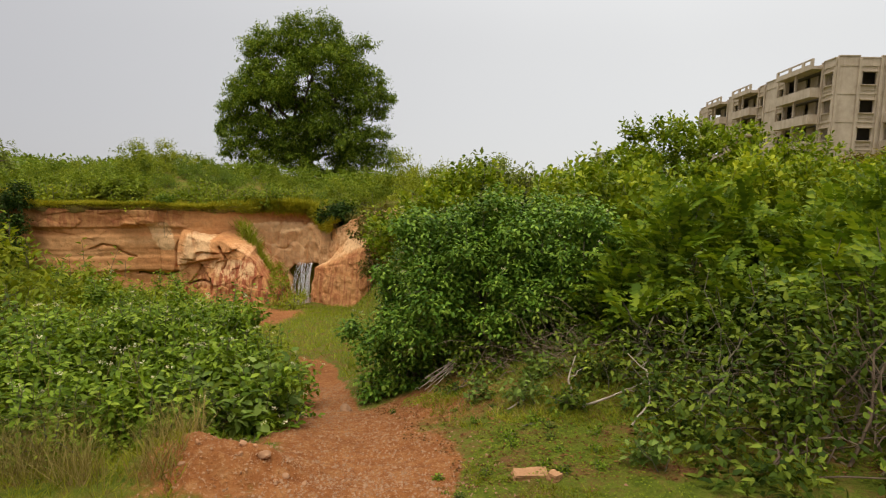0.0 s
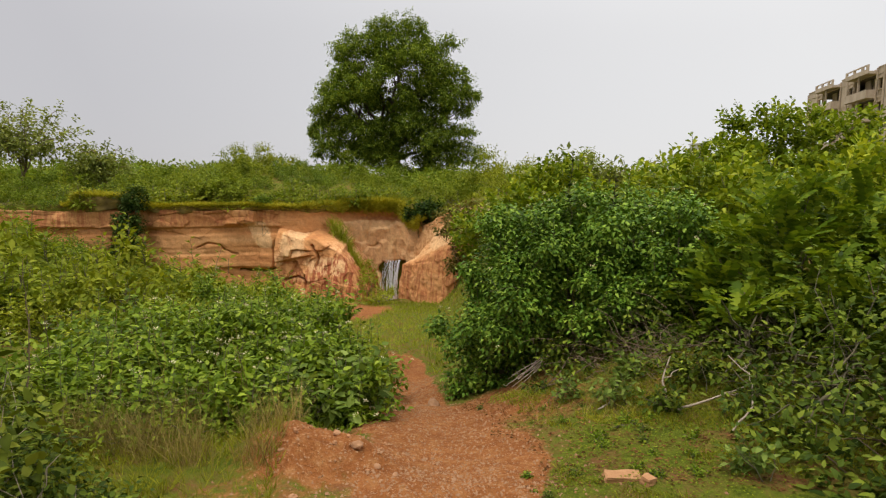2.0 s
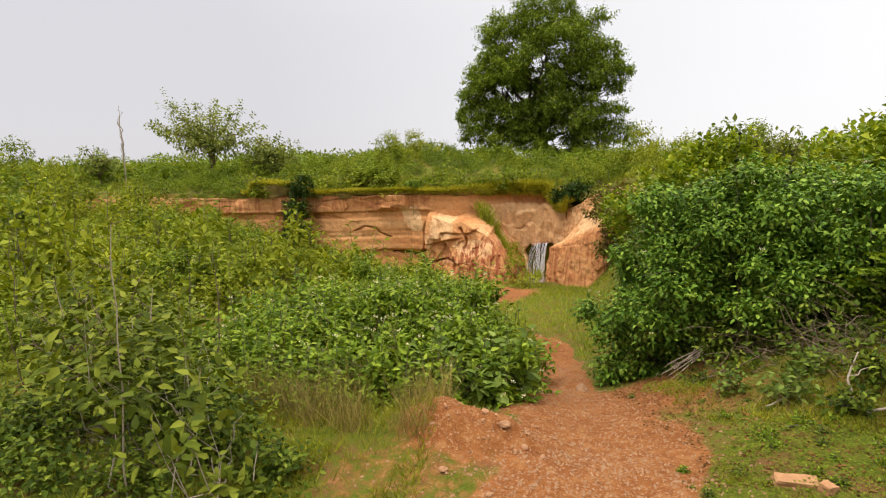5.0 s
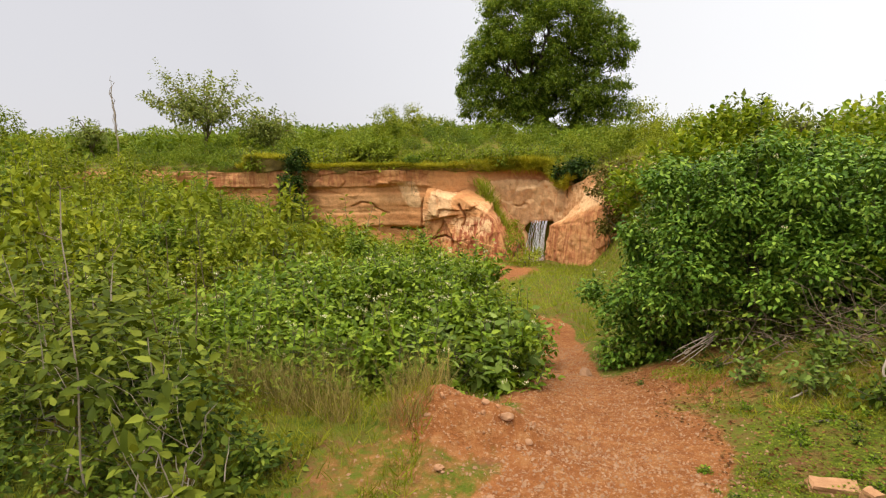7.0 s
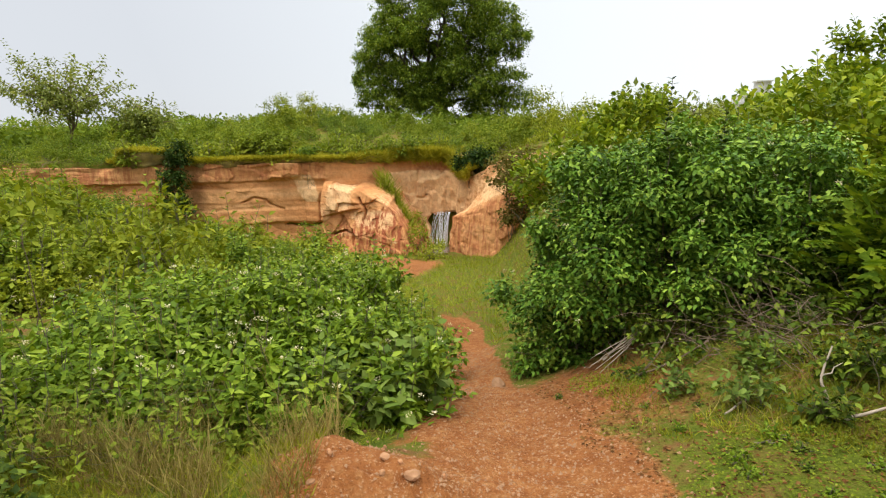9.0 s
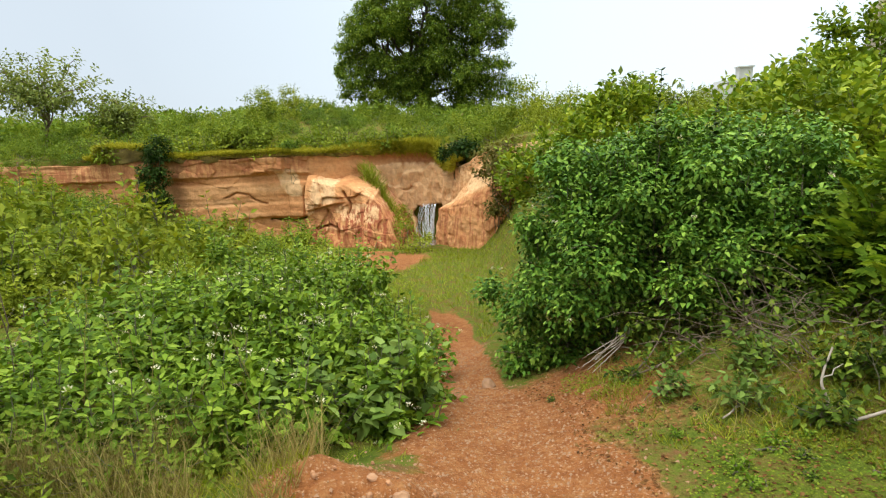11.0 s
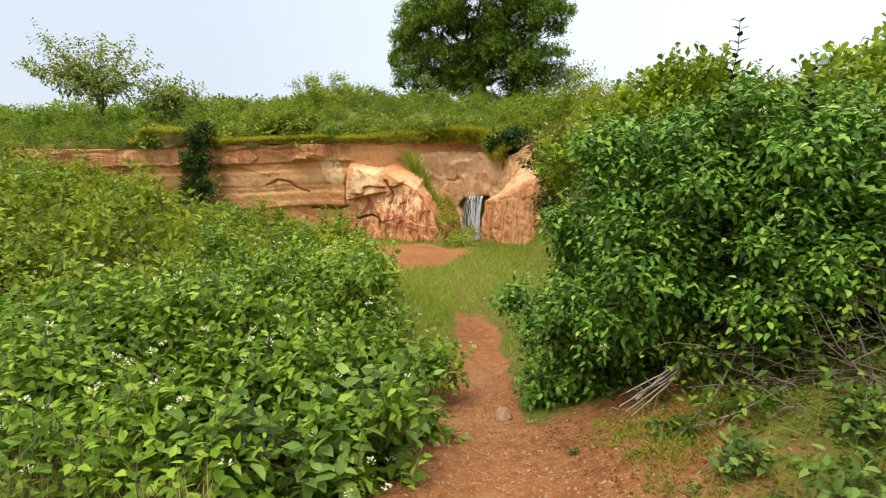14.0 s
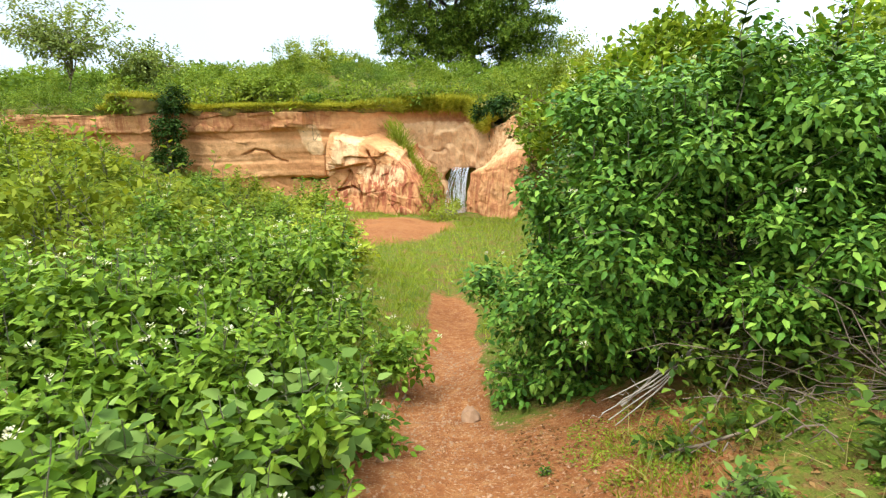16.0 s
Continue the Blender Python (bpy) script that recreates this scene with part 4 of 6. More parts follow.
def pinnate_shrub(seed, lobes, n, mat, label, leaf=0.30, base=None):
    """A shrub of long feather leaves: each a rib with paired leaflets."""
    rng = np.random.default_rng(seed)
    lobes = np.array(lobes, float)
    lobes[:, 2] += lift(lobes[:, 0], lobes[:, 1])
    c = lobes[:, :3].mean(axis=0)
    base = np.array(base if base is not None else (c[0], c[1], float(land(c[0], c[1]))))
    e = thing("pinnate_shrub", base, label, "shrub", "feather-leaved shrubs")
    tips, out = shell(rng, lobes - np.array([*base, 0, 0, 0]), n, 0.55)
    d = unit(out + np.array([0, 0, 0.35]) + rng.normal(size=out.shape) * 0.45)
    side = unit(np.cross(d, np.array([0, 0, 1.0])))
    ln = leaf * rng.uniform(0.7, 1.15, n)[:, None]
    bs, al, sz, ups = [], [], [], []
    nrm = np.cross(side, d)
    pairs = 8
    for k in range(pairs):
        f = (k + 1) / pairs
        rib = tips + d * ln * (f - 0.6) + np.array([0, 0, -1.0]) * ln * 0.22 * f * f
        for sgn in (-1, 1):
            bs.append(rib)
            al.append(unit(side * sgn + d * 0.45 + np.array([0, 0, -0.2]) + rng.normal(size=d.shape) * 0.08))
            sz.append(ln[:, 0] * 0.26 * (1 - 0.35 * abs(f - 0.55)))
            ups.append(nrm)
    v, f = leaves(np.concatenate(bs), np.concatenate(al), np.concatenate(ups), np.concatenate(sz), SIMPLE, 1.15)
    mesh_object("foliage", v, f, mat, e)
    lines = []
    for k in range(24):
        foot = np.array([*(rng.normal(size=2) * 0.15), -0.05])
        tip = tips[rng.integers(n)] * 0.95
        lines.append((bent(rng, foot, tip, 7, 0.06), 0.014, 0.004))
    v, f = tubes(lines, 5)
    tagged(mesh_object("woody_core", v, f, M_STEM, e), kind="stuff")
    return e


pinnate_shrub(6, [(1.95, 4.85, 0.55, 0.60, 0.55, 0.75), (1.55, 4.7, 0.2, 0.45, 0.4, 0.5), (2.3, 4.9, 0.75, 0.5, 0.5, 0.6)], 620, M_PINNATE, "dark green feather-leaved shrub in the thicket", base=(1.9, 4.9, float(land(1.9, 4.9))))
pinnate_shrub(7, [(3.0, 4.6, 0.6, 0.75, 0.6, 0.8), (3.7, 4.7, 0.75, 0.7, 0.6, 0.8), (2.5, 4.2, 0.35, 0.5, 0.4, 0.55)], 640, M_PINNATE, "dark green feather-leaved shrub in the thicket", base=(3.1, 4.6, float(land(3.1, 4.6))))
pinnate_shrub(8, [(2.5, 3.35, 0.85, 0.5, 0.4, 0.4), (3.2, 3.6, 0.85, 0.6, 0.5, 0.45), (1.95, 3.9, 0.55, 0.4, 0.3, 0.4)], 230, M_PINNATE, "sprawling feather-leaved shrub with yellow-green tips", base=(2.8, 3.6, float(land(2.8, 3.6))))
pinnate_shrub(25, [(1.45, 4.2, 0.42, 0.3, 0.25, 0.25)], 20, M_PINNATE, "young feather-leaved shrub in front of the thicket", leaf=0.36, base=(1.5, 4.2, float(land(1.5, 4.2))))
shrub(9, "broad_leaved_shrub", [(1.75, 2.85, 0.35, 0.50, 0.45, 0.42), (2.1, 3.2, 0.45, 0.6, 0.5, 0.5), (1.45, 2.55, 0.18, 0.38, 0.35, 0.28), (2.3, 2.6, 0.35, 0.5, 0.5, 0.5)],
      470, 0.06, M_NEAR, "pale green broad-leaved shrub with woody stems", stems=24, stem_mat=M_TWIG, thick=0.6, twig=0.24, count=8, depth=0.8, droop=0.2, shoots=36, lump=0.35, base=(1.9, 2.8, float(land(1.9, 2.8))), rise=0.9)
shrub(10, "broad_leaved_shrub", [(1.25, 3.0, 0.18, 0.25, 0.3, 0.2), (1.5, 3.6, 0.25, 0.4, 0.4, 0.3), (2.0, 3.9, 0.4, 0.6, 0.4, 0.5)],
      330, 0.055, M_NEAR, "low broad-leaved shrub below the thicket", stems=18, twig=0.18, count=7, depth=0.6, droop=0.2, rise=0.9)
for k, (x, y, s) in enumerate([(0.52, 3.72, 1.0), (0.78, 3.5, 0.9), (0.22, 3.98, 0.8), (0.98, 3.85, 1.15), (0.66, 4.12, 0.9), (1.2, 3.35, 1.1), (1.0, 2.75, 0.9), (0.05, 4.35, 0.6)]):
    z0 = float(land_flat(x, y))
    shrub(300 + k, "broad_leaved_weed", [(x, y, z0 + 0.10 * s, 0.13 * s, 0.12 * s, 0.10 * s), (x + 0.06, y - 0.05, z0 + 0.16 * s, 0.10 * s, 0.09 * s, 0.08 * s)],
          int(26 * s), 0.052, M_NEAR if k % 2 else M_DUSTY, "low broad-leaved weed in the turf below the thicket", count=6, twig=0.1, stems=5, thick=0.35, depth=0.7, droop=0.25, rise=1.0, group="broad-leaved weeds", category="weed")
# rounded-leaf trees behind the thicket
CASHEWS = [
    (11, [(0.15, 8.0, 0.55, 0.6, 0.6, 0.62), (-0.3, 8.0, 0.3, 0.4, 0.45, 0.5), (0.7, 8.2, 0.45, 0.5, 0.5, 0.5)], 800),
    (12, [(2.7, 8.9, 1.0, 0.7, 0.7, 0.65), (3.4, 9.0, 1.35, 0.8, 0.7, 0.6), (4.0, 9.2, 1.3, 0.65, 0.7, 0.65), (2.0, 8.8, 0.6, 0.6, 0.6, 0.6)], 1250),
    (13, [(4.9, 9.0, 1.0, 0.8, 0.8, 0.7), (5.8, 9.2, 0.85, 0.8, 0.8, 0.65), (6.8, 9.4, 1.0, 0.8, 0.8, 0.65)], 1000),
    (14, [(1.3, 7.2, 0.5, 0.6, 0.6, 0.65), (2.0, 6.6, 0.65, 0.7, 0.6, 0.75)], 800),
    (15, [(3.3, 6.4, 0.7, 0.7, 0.6, 0.75), (4.3, 6.6, 0.72, 0.75, 0.7, 0.72), (5.3, 7.0, 0.8, 0.8, 0.7, 0.75)], 1050),
]
for seed, lobes, n in CASHEWS:
    shrub(seed, "rounded_leaf_tree", lobes, int(n * 1.5), 0.088, M_CASHEW, "low tree with rounded glossy leaves over the thicket", shape=ROUND, count=8, twig=0.14, droop=-0.1, stems=16, shoots=70, lump=0.2, clump=(70, 0.22, 0.4),
          group="rounded-leaf trees", category="tree", stem_mat=M_BARK, width=1.15, rise=0.8)
for seed, x, y, r in ((16, 10.5, 14.5, 1.5), (17, 13.0, 15.5, 1.7), (18, 16.0, 15.0, 1.8)):
    shrub(seed, "rusty_tree", [(x, y, 1.0, r, r, 1.0), (x + 1, y, 1.2, r * 0.7, r * 0.7, 0.9)], 900, 0.16, M_RUSTLEAF, "low tree with rusty green leaves", shape=SIMPLE, count=7, group="rusty trees", category="tree", stem_mat=M_BARK)
shrub(22, "weed_clump", [(-2.5, 3.0, 0.0, 0.4, 0.25, 0.2), (-3.2, 2.9, 0.02, 0.45, 0.3, 0.24), (-3.9, 3.3, 0.05, 0.5, 0.4, 0.3), (-2.0, 3.08, -0.05, 0.25, 0.2, 0.14)],
      330, 0.06, M_FIELD, "low yellow-green weeds among dry grass", stems=8, thick=0.5, twig=0.16, depth=0.8, lump=0.4, shoots=60, rise=0.9)
shrub(23, "weed_clump", [(-1.95, 2.75, 0.0, 0.3, 0.22, 0.13), (-2.4, 2.55, 0.02, 0.35, 0.25, 0.16), (-2.9, 2.6, 0.03, 0.35, 0.25, 0.2), (-1.65, 2.95, -0.05, 0.2, 0.15, 0.1)],
      240, 0.05, M_WEED, "low olive-green weeds among dry grass", stems=8, thick=0.5, twig=0.13, depth=0.85, lump=0.4, shoots=50, rise=0.9)
# the plant by the feet
shrub(19, "broad_leaved_shrub", [(-1.95, 1.75, 0.38, 0.36, 0.3, 0.26), (-2.35, 1.9, 0.46, 0.5, 0.4, 0.32), (-1.6, 1.72, 0.15, 0.2, 0.18, 0.14)],
      90, 0.08, M_LEGGY, "leggy broad-leaved shrub with bare pale stems", stems=8, twig=0.14, count=6, depth=0.6, droop=0.25, stem_mat=M_PALETWIG, rise=0.9, thick=0.45, shoots=10)
shrub(24, "weed_clump", [(-2.05, 2.05, 0.15, 0.36, 0.22, 0.24), (-2.5, 2.2, 0.17, 0.45, 0.28, 0.28), (-1.75, 2.05, 0.05, 0.26, 0.22, 0.16), (-2.3, 1.75, 0.05, 0.4, 0.2, 0.16), (-2.8, 1.65, 0.08, 0.4, 0.25, 0.2), (-3.2, 1.95, 0.12, 0.45, 0.3, 0.26), (-3.0, 2.3, 0.15, 0.4, 0.3, 0.26)],
      1050, 0.045, M_NEAR, "fine-leaved undergrowth beneath the leggy shrub", shape=SIMPLE, stems=20, twig=0.16, count=7, depth=0.7, rise=0.9, thick=0.4)
shrub(20, "broad_leaved_shrub", [(-3.0, 2.3, 0.3, 0.6, 0.45, 0.45), (-3.6, 2.7, 0.3, 0.6, 0.5, 0.45)],
      300, 0.07, M_LEGGY, "green weed clump with dry stalks", stems=14, twig=0.22, count=7, depth=0.6, droop=0.25, stem_mat=M_TWIG, rise=0.8)

# low weeds and shrubs of the field, built four times and repeated
rng = np.random.default_rng(77)
FIELD = []
for k, (mat_, lf_, lab_) in enumerate([(M_FIELD, 0.085, "light green weedy shrub in the overgrown field"), (M_FIELD, 0.095, "mid-green weedy shrub with broad leaves"), (M_FIELD, 0.07, "yellow-green weed clump in the overgrown field"),
                                       (M_WEED, 0.085, "leafy herb clump with small pale flowers"), (M_WEED, 0.08, "dark weedy shrub among the lighter weeds"), (M_FIELD, 0.11, "light broad-leaved weed clump")]):
    p = shrub(100 + k, "field_shrub", [(0, 0, 0.22, 0.42, 0.4, 0.36), (0.4, 0.2, 0.15, 0.34, 0.34, 0.28), (-0.38, 0.15, 0.15, 0.36, 0.32, 0.26), (0.05, -0.3, 0.1, 0.3, 0.3, 0.22)],
              165, lf_ * 1.05, mat_, lab_, shape=SIMPLE, count=7, twig=0.2, stems=5, base=(0, 0, 0), group="field shrubs", flowers=22 if k in (3, 1) else 0, depth=0.5, lump=0.45, shoots=34, rise=0.8, clump=(17, 0.13, 0.25))
    FIELD.append(p)
spots = []
for _ in range(4000):
    x, y = rng.uniform(-19, -1.2), rng.uniform(2.2, 15.5)
    if x > np.interp(y, TRACK_Y, TRACK_X) - 1.05 - 0.12 * max(y - 6, 0):
        continue
    if y > np.interp(x, CLIFF_X, CLIFF_Y) - 1.0 - 0.1 * max(x + 9, 0) * (x > -9):
        continue
    if (x > -4.0 and y < 6.0) or ((x + 4.9) / 1.8) ** 2 + ((y - 14.3) / 2.0) ** 2 < 1 or np.hypot(x, y) < 3.4:
        continue
    if any(np.hypot(x - a, y - b) < 0.5 + 0.028 * y for a, b in spots):
        continue
    spots.append((x, y))
for k, (x, y) in enumerate(spots):
    s = (rng.uniform(0.45, 1.0) + 0.55 * (rng.random() < 0.22)) * (1.55 if x < -12.2 and y > 7.5 else 1.4 if x < -12.5 else 1.2 if x < -5 else 0.9) * (0.95 if y > 9.5 else 1.0)
    m = Matrix.LocRotScale((x, y, float(land(x, y)) - 0.03), Euler((0, 0, rng.uniform(0, 6.28))), (s, s, s * rng.uniform(0.8, 1.25)))
    kind_ = k if k < 6 else int(rng.integers(6))
    if k < 6:
        FIELD[k].matrix_basis = m
    else:
        copy_thing(FIELD[kind_], m)

DARK = None
for k, (x, y, s) in enumerate([(-5.6, 5.1, 1.0), (-8.7, 13.2, 1.15), (-10.9, 12.4, 1.1), (-12.6, 11.4, 1.3), (-7.2, 8.6, 0.9), (-9.8, 9.4, 1.0), (-6.6, 12.6, 0.8), (-14.6, 9.0, 1.5)]):
    if DARK is None:
        DARK = shrub(130, "field_bush", [(0, 0, 0.42, 0.42, 0.4, 0.36), (0.26, 0.1, 0.3, 0.32, 0.3, 0.28), (-0.28, -0.05, 0.28, 0.32, 0.32, 0.28), (0.02, -0.2, 0.18, 0.36, 0.3, 0.22)],
                     520, 0.06, M_HERB, "fresh green rounded bush in the overgrown field", count=7, twig=0.14, stems=10, base=(0, 0, 0), group="field bushes", depth=0.4, lump=0.3, shoots=40)
    m = Matrix.LocRotScale((x, y, float(land(x, y)) - 0.03), Euler((0, 0, 1.7 * k)), (s, s, s * (0.9 + 0.1 * (k % 3))))
    if k == 0:
        DARK.matrix_basis = m
    else:
        copy_thing(DARK, m)

# scrub on the land above the face
RIDGE = []
for k in range(5):
    p = shrub(120 + k, "ridge_shrub", [(0, 0, 0.35, 0.8, 0.75, 0.55), (0.65, 0.2, 0.22, 0.55, 0.55, 0.42), (-0.65, 0.1, 0.2, 0.5, 0.5, 0.38), (0.1, -0.5, 0.15, 0.5, 0.4, 0.3)],
              390, 0.085, (M_RIDGE, M_WEED, M_RIDGE, M_RIDGE, M_TREE)[k], ("yellow-green scrub on the plateau above the cliff", "yellow-green scrub on the plateau above the cliff", "yellow-green scrub on the plateau above the cliff", "mid-green bush on the plateau above the cliff", "dark green bush on the plateau above the cliff")[k], shape=SIMPLE, count=6, twig=0.2, stems=4, base=(0, 0, 0), group="ridge shrubs", depth=0.4, lump=0.4, shoots=24, clump=(22, 0.17, 0.34))
    RIDGE.append(p)
n_ridge = 0
for _ in range(12000):
    x, y = rng.uniform(-30, 8), rng.uniform(14, 31)
    yc = np.interp(x, CLIFF_X, CLIFF_Y)
    if y < yc + (2.2 if x > -12.8 else 0.1) or n_ridge > 230:
        continue
    if abs(x - 0.21 * y + 1.9) < 0.6 + 0.02 * y and y < 30 and x > -1:
        continue
    dens = 1.0 if y < 30 else 0.45
    if rng.random() > dens:
        continue
    if any(np.hypot(x - o[0], y - o[1]) < 0.85 + 0.026 * y for o in spots):
        continue
    spots.append((x, y))
    hill = 0.5 * np.exp(-(((x + 10.9) / 3.0) ** 2 + ((y - 24) / 5) ** 2))
    s = rng.uniform(0.45, 0.95) + 0.45 * (rng.random() < 0.2) + 0.6 * hill * rng.uniform(0.5, 1.4)
    m = Matrix.LocRotScale((x, y, float(land(x, y)) - 0.05), Euler((0, 0, rng.uniform(0, 6.28))), (s, s, s * rng.uniform(0.7, 1.2)))
    kind_ = n_ridge if n_ridge < 5 else 4 if rng.random() < 0.2 else 3 if rng.random() < 0.2 else n_ridge % 4
    if n_ridge < 5:
        RIDGE[n_ridge].matrix_basis = m
    else:
        copy_thing(RIDGE[kind_], m)
    n_ridge += 1

for k, (x, y, s) in enumerate([(-12.6, 22.3, 0.85), (-11.5, 22.9, 0.9), (-10.5, 22.6, 0.95), (-9.5, 22.4, 0.95), (-11.0, 21.5, 0.9), (-12.1, 21.1, 0.8), (-8.8, 21.6, 0.9), (-13.5, 21.8, 0.9), (-10.0, 21.0, 0.75), (-11.9, 23.6, 0.9), (-8.2, 22.6, 0.95), (-9.1, 23.3, 0.9), (-4.4, 20.6, 0.8), (-3.6, 19.6, 0.75), (-3.1, 18.9, 0.6), (-5.2, 22.2, 0.85), (-6.4, 23.6, 0.9), (-4.6, 23.8, 0.9)]):
    copy_thing(RIDGE[(4, 3, 1, 4, 0, 3, 4, 1, 3, 0, 4, 1, 4, 4, 4, 4, 3, 4)[k]], Matrix.LocRotScale((x, y, float(land(x, y)) - 0.05), Euler((0, 0, 2.1 * k)), (s, s, s)))

# far scrub to the horizon
fr = np.random.default_rng(5)
fa, fd = fr.uniform(-1.3, 1.2, 1300), 29 + 300 * fr.random(1300) ** 2.2
fx, fy = fd * np.sin(fa), fd * np.cos(fa)
tips, out = [], []
for px_, py_, d_ in zip(fx, fy, fd):
    m_ = 16 if d_ < 90 else 7
    dv = unit(fr.normal(size=(m_, 3)))
    dv[:, 2] = np.abs(dv[:, 2])
    rad = fr.uniform(0.5, 1.2)
    tips.append(np.array([px_, py_, float(land(px_, py_)) + 0.1]) + dv * np.array([rad * 1.3, rad * 1.3, rad * 0.8]))
    out.append(dv)
v, f = sprigs(fr, np.concatenate(tips), np.concatenate(out), 4, 0.32, 0.25, SIMPLE, 0.2)
tagged(mesh_object("far_scrub", v, f, M_RIDGE), "distant green scrub out to the horizon", "scrub", kind="stuff")


# ---- trees ----
def big_tree():
    rng = np.random.default_rng(31)
    base = np.array([-8.1, 36.0, float(land(-8.1, 36.0)) - 0.1])
    e = thing("tree", base, "large spreading tree with dark green crown on the plateau", "tree")
    lobes = [(0.0, 0.2, 8.2, 2.1, 1.8, 1.3), (-2.2, 0, 7.2, 1.8, 1.7, 1.4), (2.1, -0.2, 7.1, 2.1, 1.8, 1.4), (3.7, 0.2, 5.5, 1.5, 1.5, 1.4), (-3.3, -0.2, 5.4, 1.8, 1.7, 1.4),
             (0.0, -0.8, 5.8, 2.8, 2.0, 2.0), (-4.4, 0.2, 3.5, 1.6, 1.5, 1.1), (3.4, 0, 3.8, 1.5, 1.5, 1.2), (-1.7, -0.6, 3.4, 2.5, 2.0, 1.7), (1.3, -0.5, 3.1, 2.3, 1.9, 1.6),
             (-4.2, 0.0, 2.3, 1.4, 1.3, 0.8), (-2.7, 0.1, 1.4, 1.7, 1.4, 1.0), (-0.9, -0.6, 1.9, 1.5, 1.2, 0.8), (2.3, 0.1, 2.1, 1.2, 1.1, 0.9), (-1.0, -0.9, 7.0, 1.8, 1.4, 1.3), (1.8, -0.9, 4.9, 1.8, 1.4, 1.3), (-2.6, -0.8, 4.4, 1.8, 1.4, 1.2)]
    lobes = [(a * 0.93, b, c - 0.1, d * 0.93, f * 0.9, g) for a, b, c, d, f, g in lobes]
    cl, _ = shell(rng, lobes, 340, 0.55, -0.8, 0.2)
    rr = rng.uniform(0.4, 0.85, 340)
    sub = np.concatenate([cl, np.stack([rr * 1.2, rr * 1.2, rr * 0.8], -1)], 1)
    tips, out = shell(rng, sub, 11500, 0.6, -0.9, 0.3)
    dirs = unit(out + np.array([0, 0, 0.05]) + rng.normal(size=out.shape) * 0.5)
    v, f = sprigs(rng, tips, dirs, 9, 0.19, 0.42, SIMPLE, 0.55, 0.8)
    mesh_object("crown", v, f, M_TREE, e)
    trunk = bent(rng, (0, 0, -0.2), (-0.3, 0, 4.8), 8, 0.02)
    v, f = tubes([(trunk, 0.34, 0.16)], 10)
    mesh_object("trunk", v, f, M_BARK, e, smooth=True)
    lines = []
    for lb in lobes:
        start = trunk[rng.integers(2, 7)]
        end = np.array(lb[:3])
        limb = bent(rng, start, end, 8, 0.06, 0.04)
        lines.append((limb, 0.15, 0.05))
        near = tips[np.linalg.norm((tips - end) / np.array(lb[3:]), axis=1) < 1.1]
        for _ in range(9):
            lines.append((bent(rng, limb[rng.integers(4, 8)], near[rng.integers(len(near))], 5, 0.08), 0.04, 0.012))
    v, f = tubes(lines, 5)
    mesh_object("limbwork", v, f, M_BARK, e, smooth=True)


big_tree()
shrub(32, "shrub", [(-4.2, 36, 1.0, 1.6, 1.4, 1.2), (-5.4, 36, 0.8, 1.4, 1.3, 1.0)], 800, 0.18, M_TREE, "dark round shrub beside the large tree", shape=SIMPLE, twig=0.3)


shrub(33, "shrub", [(-10.2, 35.3, 0.5, 1.5, 1.2, 1.0), (-8.4, 34.8, 0.6, 1.7, 1.2, 1.1), (-6.6, 35.0, 0.5, 1.5, 1.2, 1.1)], 1100, 0.17, M_TREE, "dark bushes round the foot of the large tree", shape=SIMPLE, twig=0.3, clump=(50, 0.3, 0.6))


def thin_tree(seed, at, h, w, n, label):
    """A loose, see-through tree with pale leaves."""
    rng = np.random.default_rng(seed)
    base = np.array([*at, float(land(*at)) - 0.05])
    e = thing("thin_tree", base, label, "tree", "thin pale trees")
    lines, tips, dirs = [], [], []
    trunk = bent(rng, (0, 0, 0), (0.1 * w, 0, h * 0.55), 6, 0.05)
    lines.append((trunk, 0.07, 0.04))
    for k in range(16):
        a = rng.uniform(0, 6.28)
        st = trunk[rng.integers(2, 6)]
        r, zz = rng.uniform(0.35, 1.0) * w * 0.5, rng.uniform(0.45, 1.0) * h
        end = np.array([np.cos(a) * r * (1.3 if np.cos(a) < 0 else 1.0), np.sin(a) * r * 0.6, zz])
        limb = bent(rng, st, end, 7, 0.06, 0.06)
        lines.append((limb, 0.03, 0.008))
        for _ in range(n):
            q = limb[rng.integers(2, 7)] + rng.normal(size=3) * np.array([0.3, 0.3, 0.22])
            tips.append(q)
            dirs.append(unit(q - st + rng.normal(size=3) * 0.4))
    v, f = tubes(lines, 5)
    mesh_object("branchwork", v, f, M_TWIG, e)
    v, f = sprigs(rng, np.array(tips), np.array(dirs), 8, 0.16, 0.3, SIMPLE, 0.3)
    mesh_object("foliage", v, f, M_PALETREE, e)


thin_tree(41, (-17.4, 18.2), 3.2, 6.4, 34, "thin pale-leaved tree above the cliff")
thin_tree(42, (-15.0, 19.2), 1.9, 2.4, 22, "small pale-leaved tree above the cliff")
thin_tree(43, (-22.5, 17.5), 1.7, 1.8, 9, "small pale-leaved tree above the cliff")
thin_tree(44, (1.1, 14.5), 1.15, 0.8, 5, "nearly bare bush on the bank")
thin_tree(45, (1.9, 14.6), 0.8, 0.7, 4, "nearly bare bush on the bank")
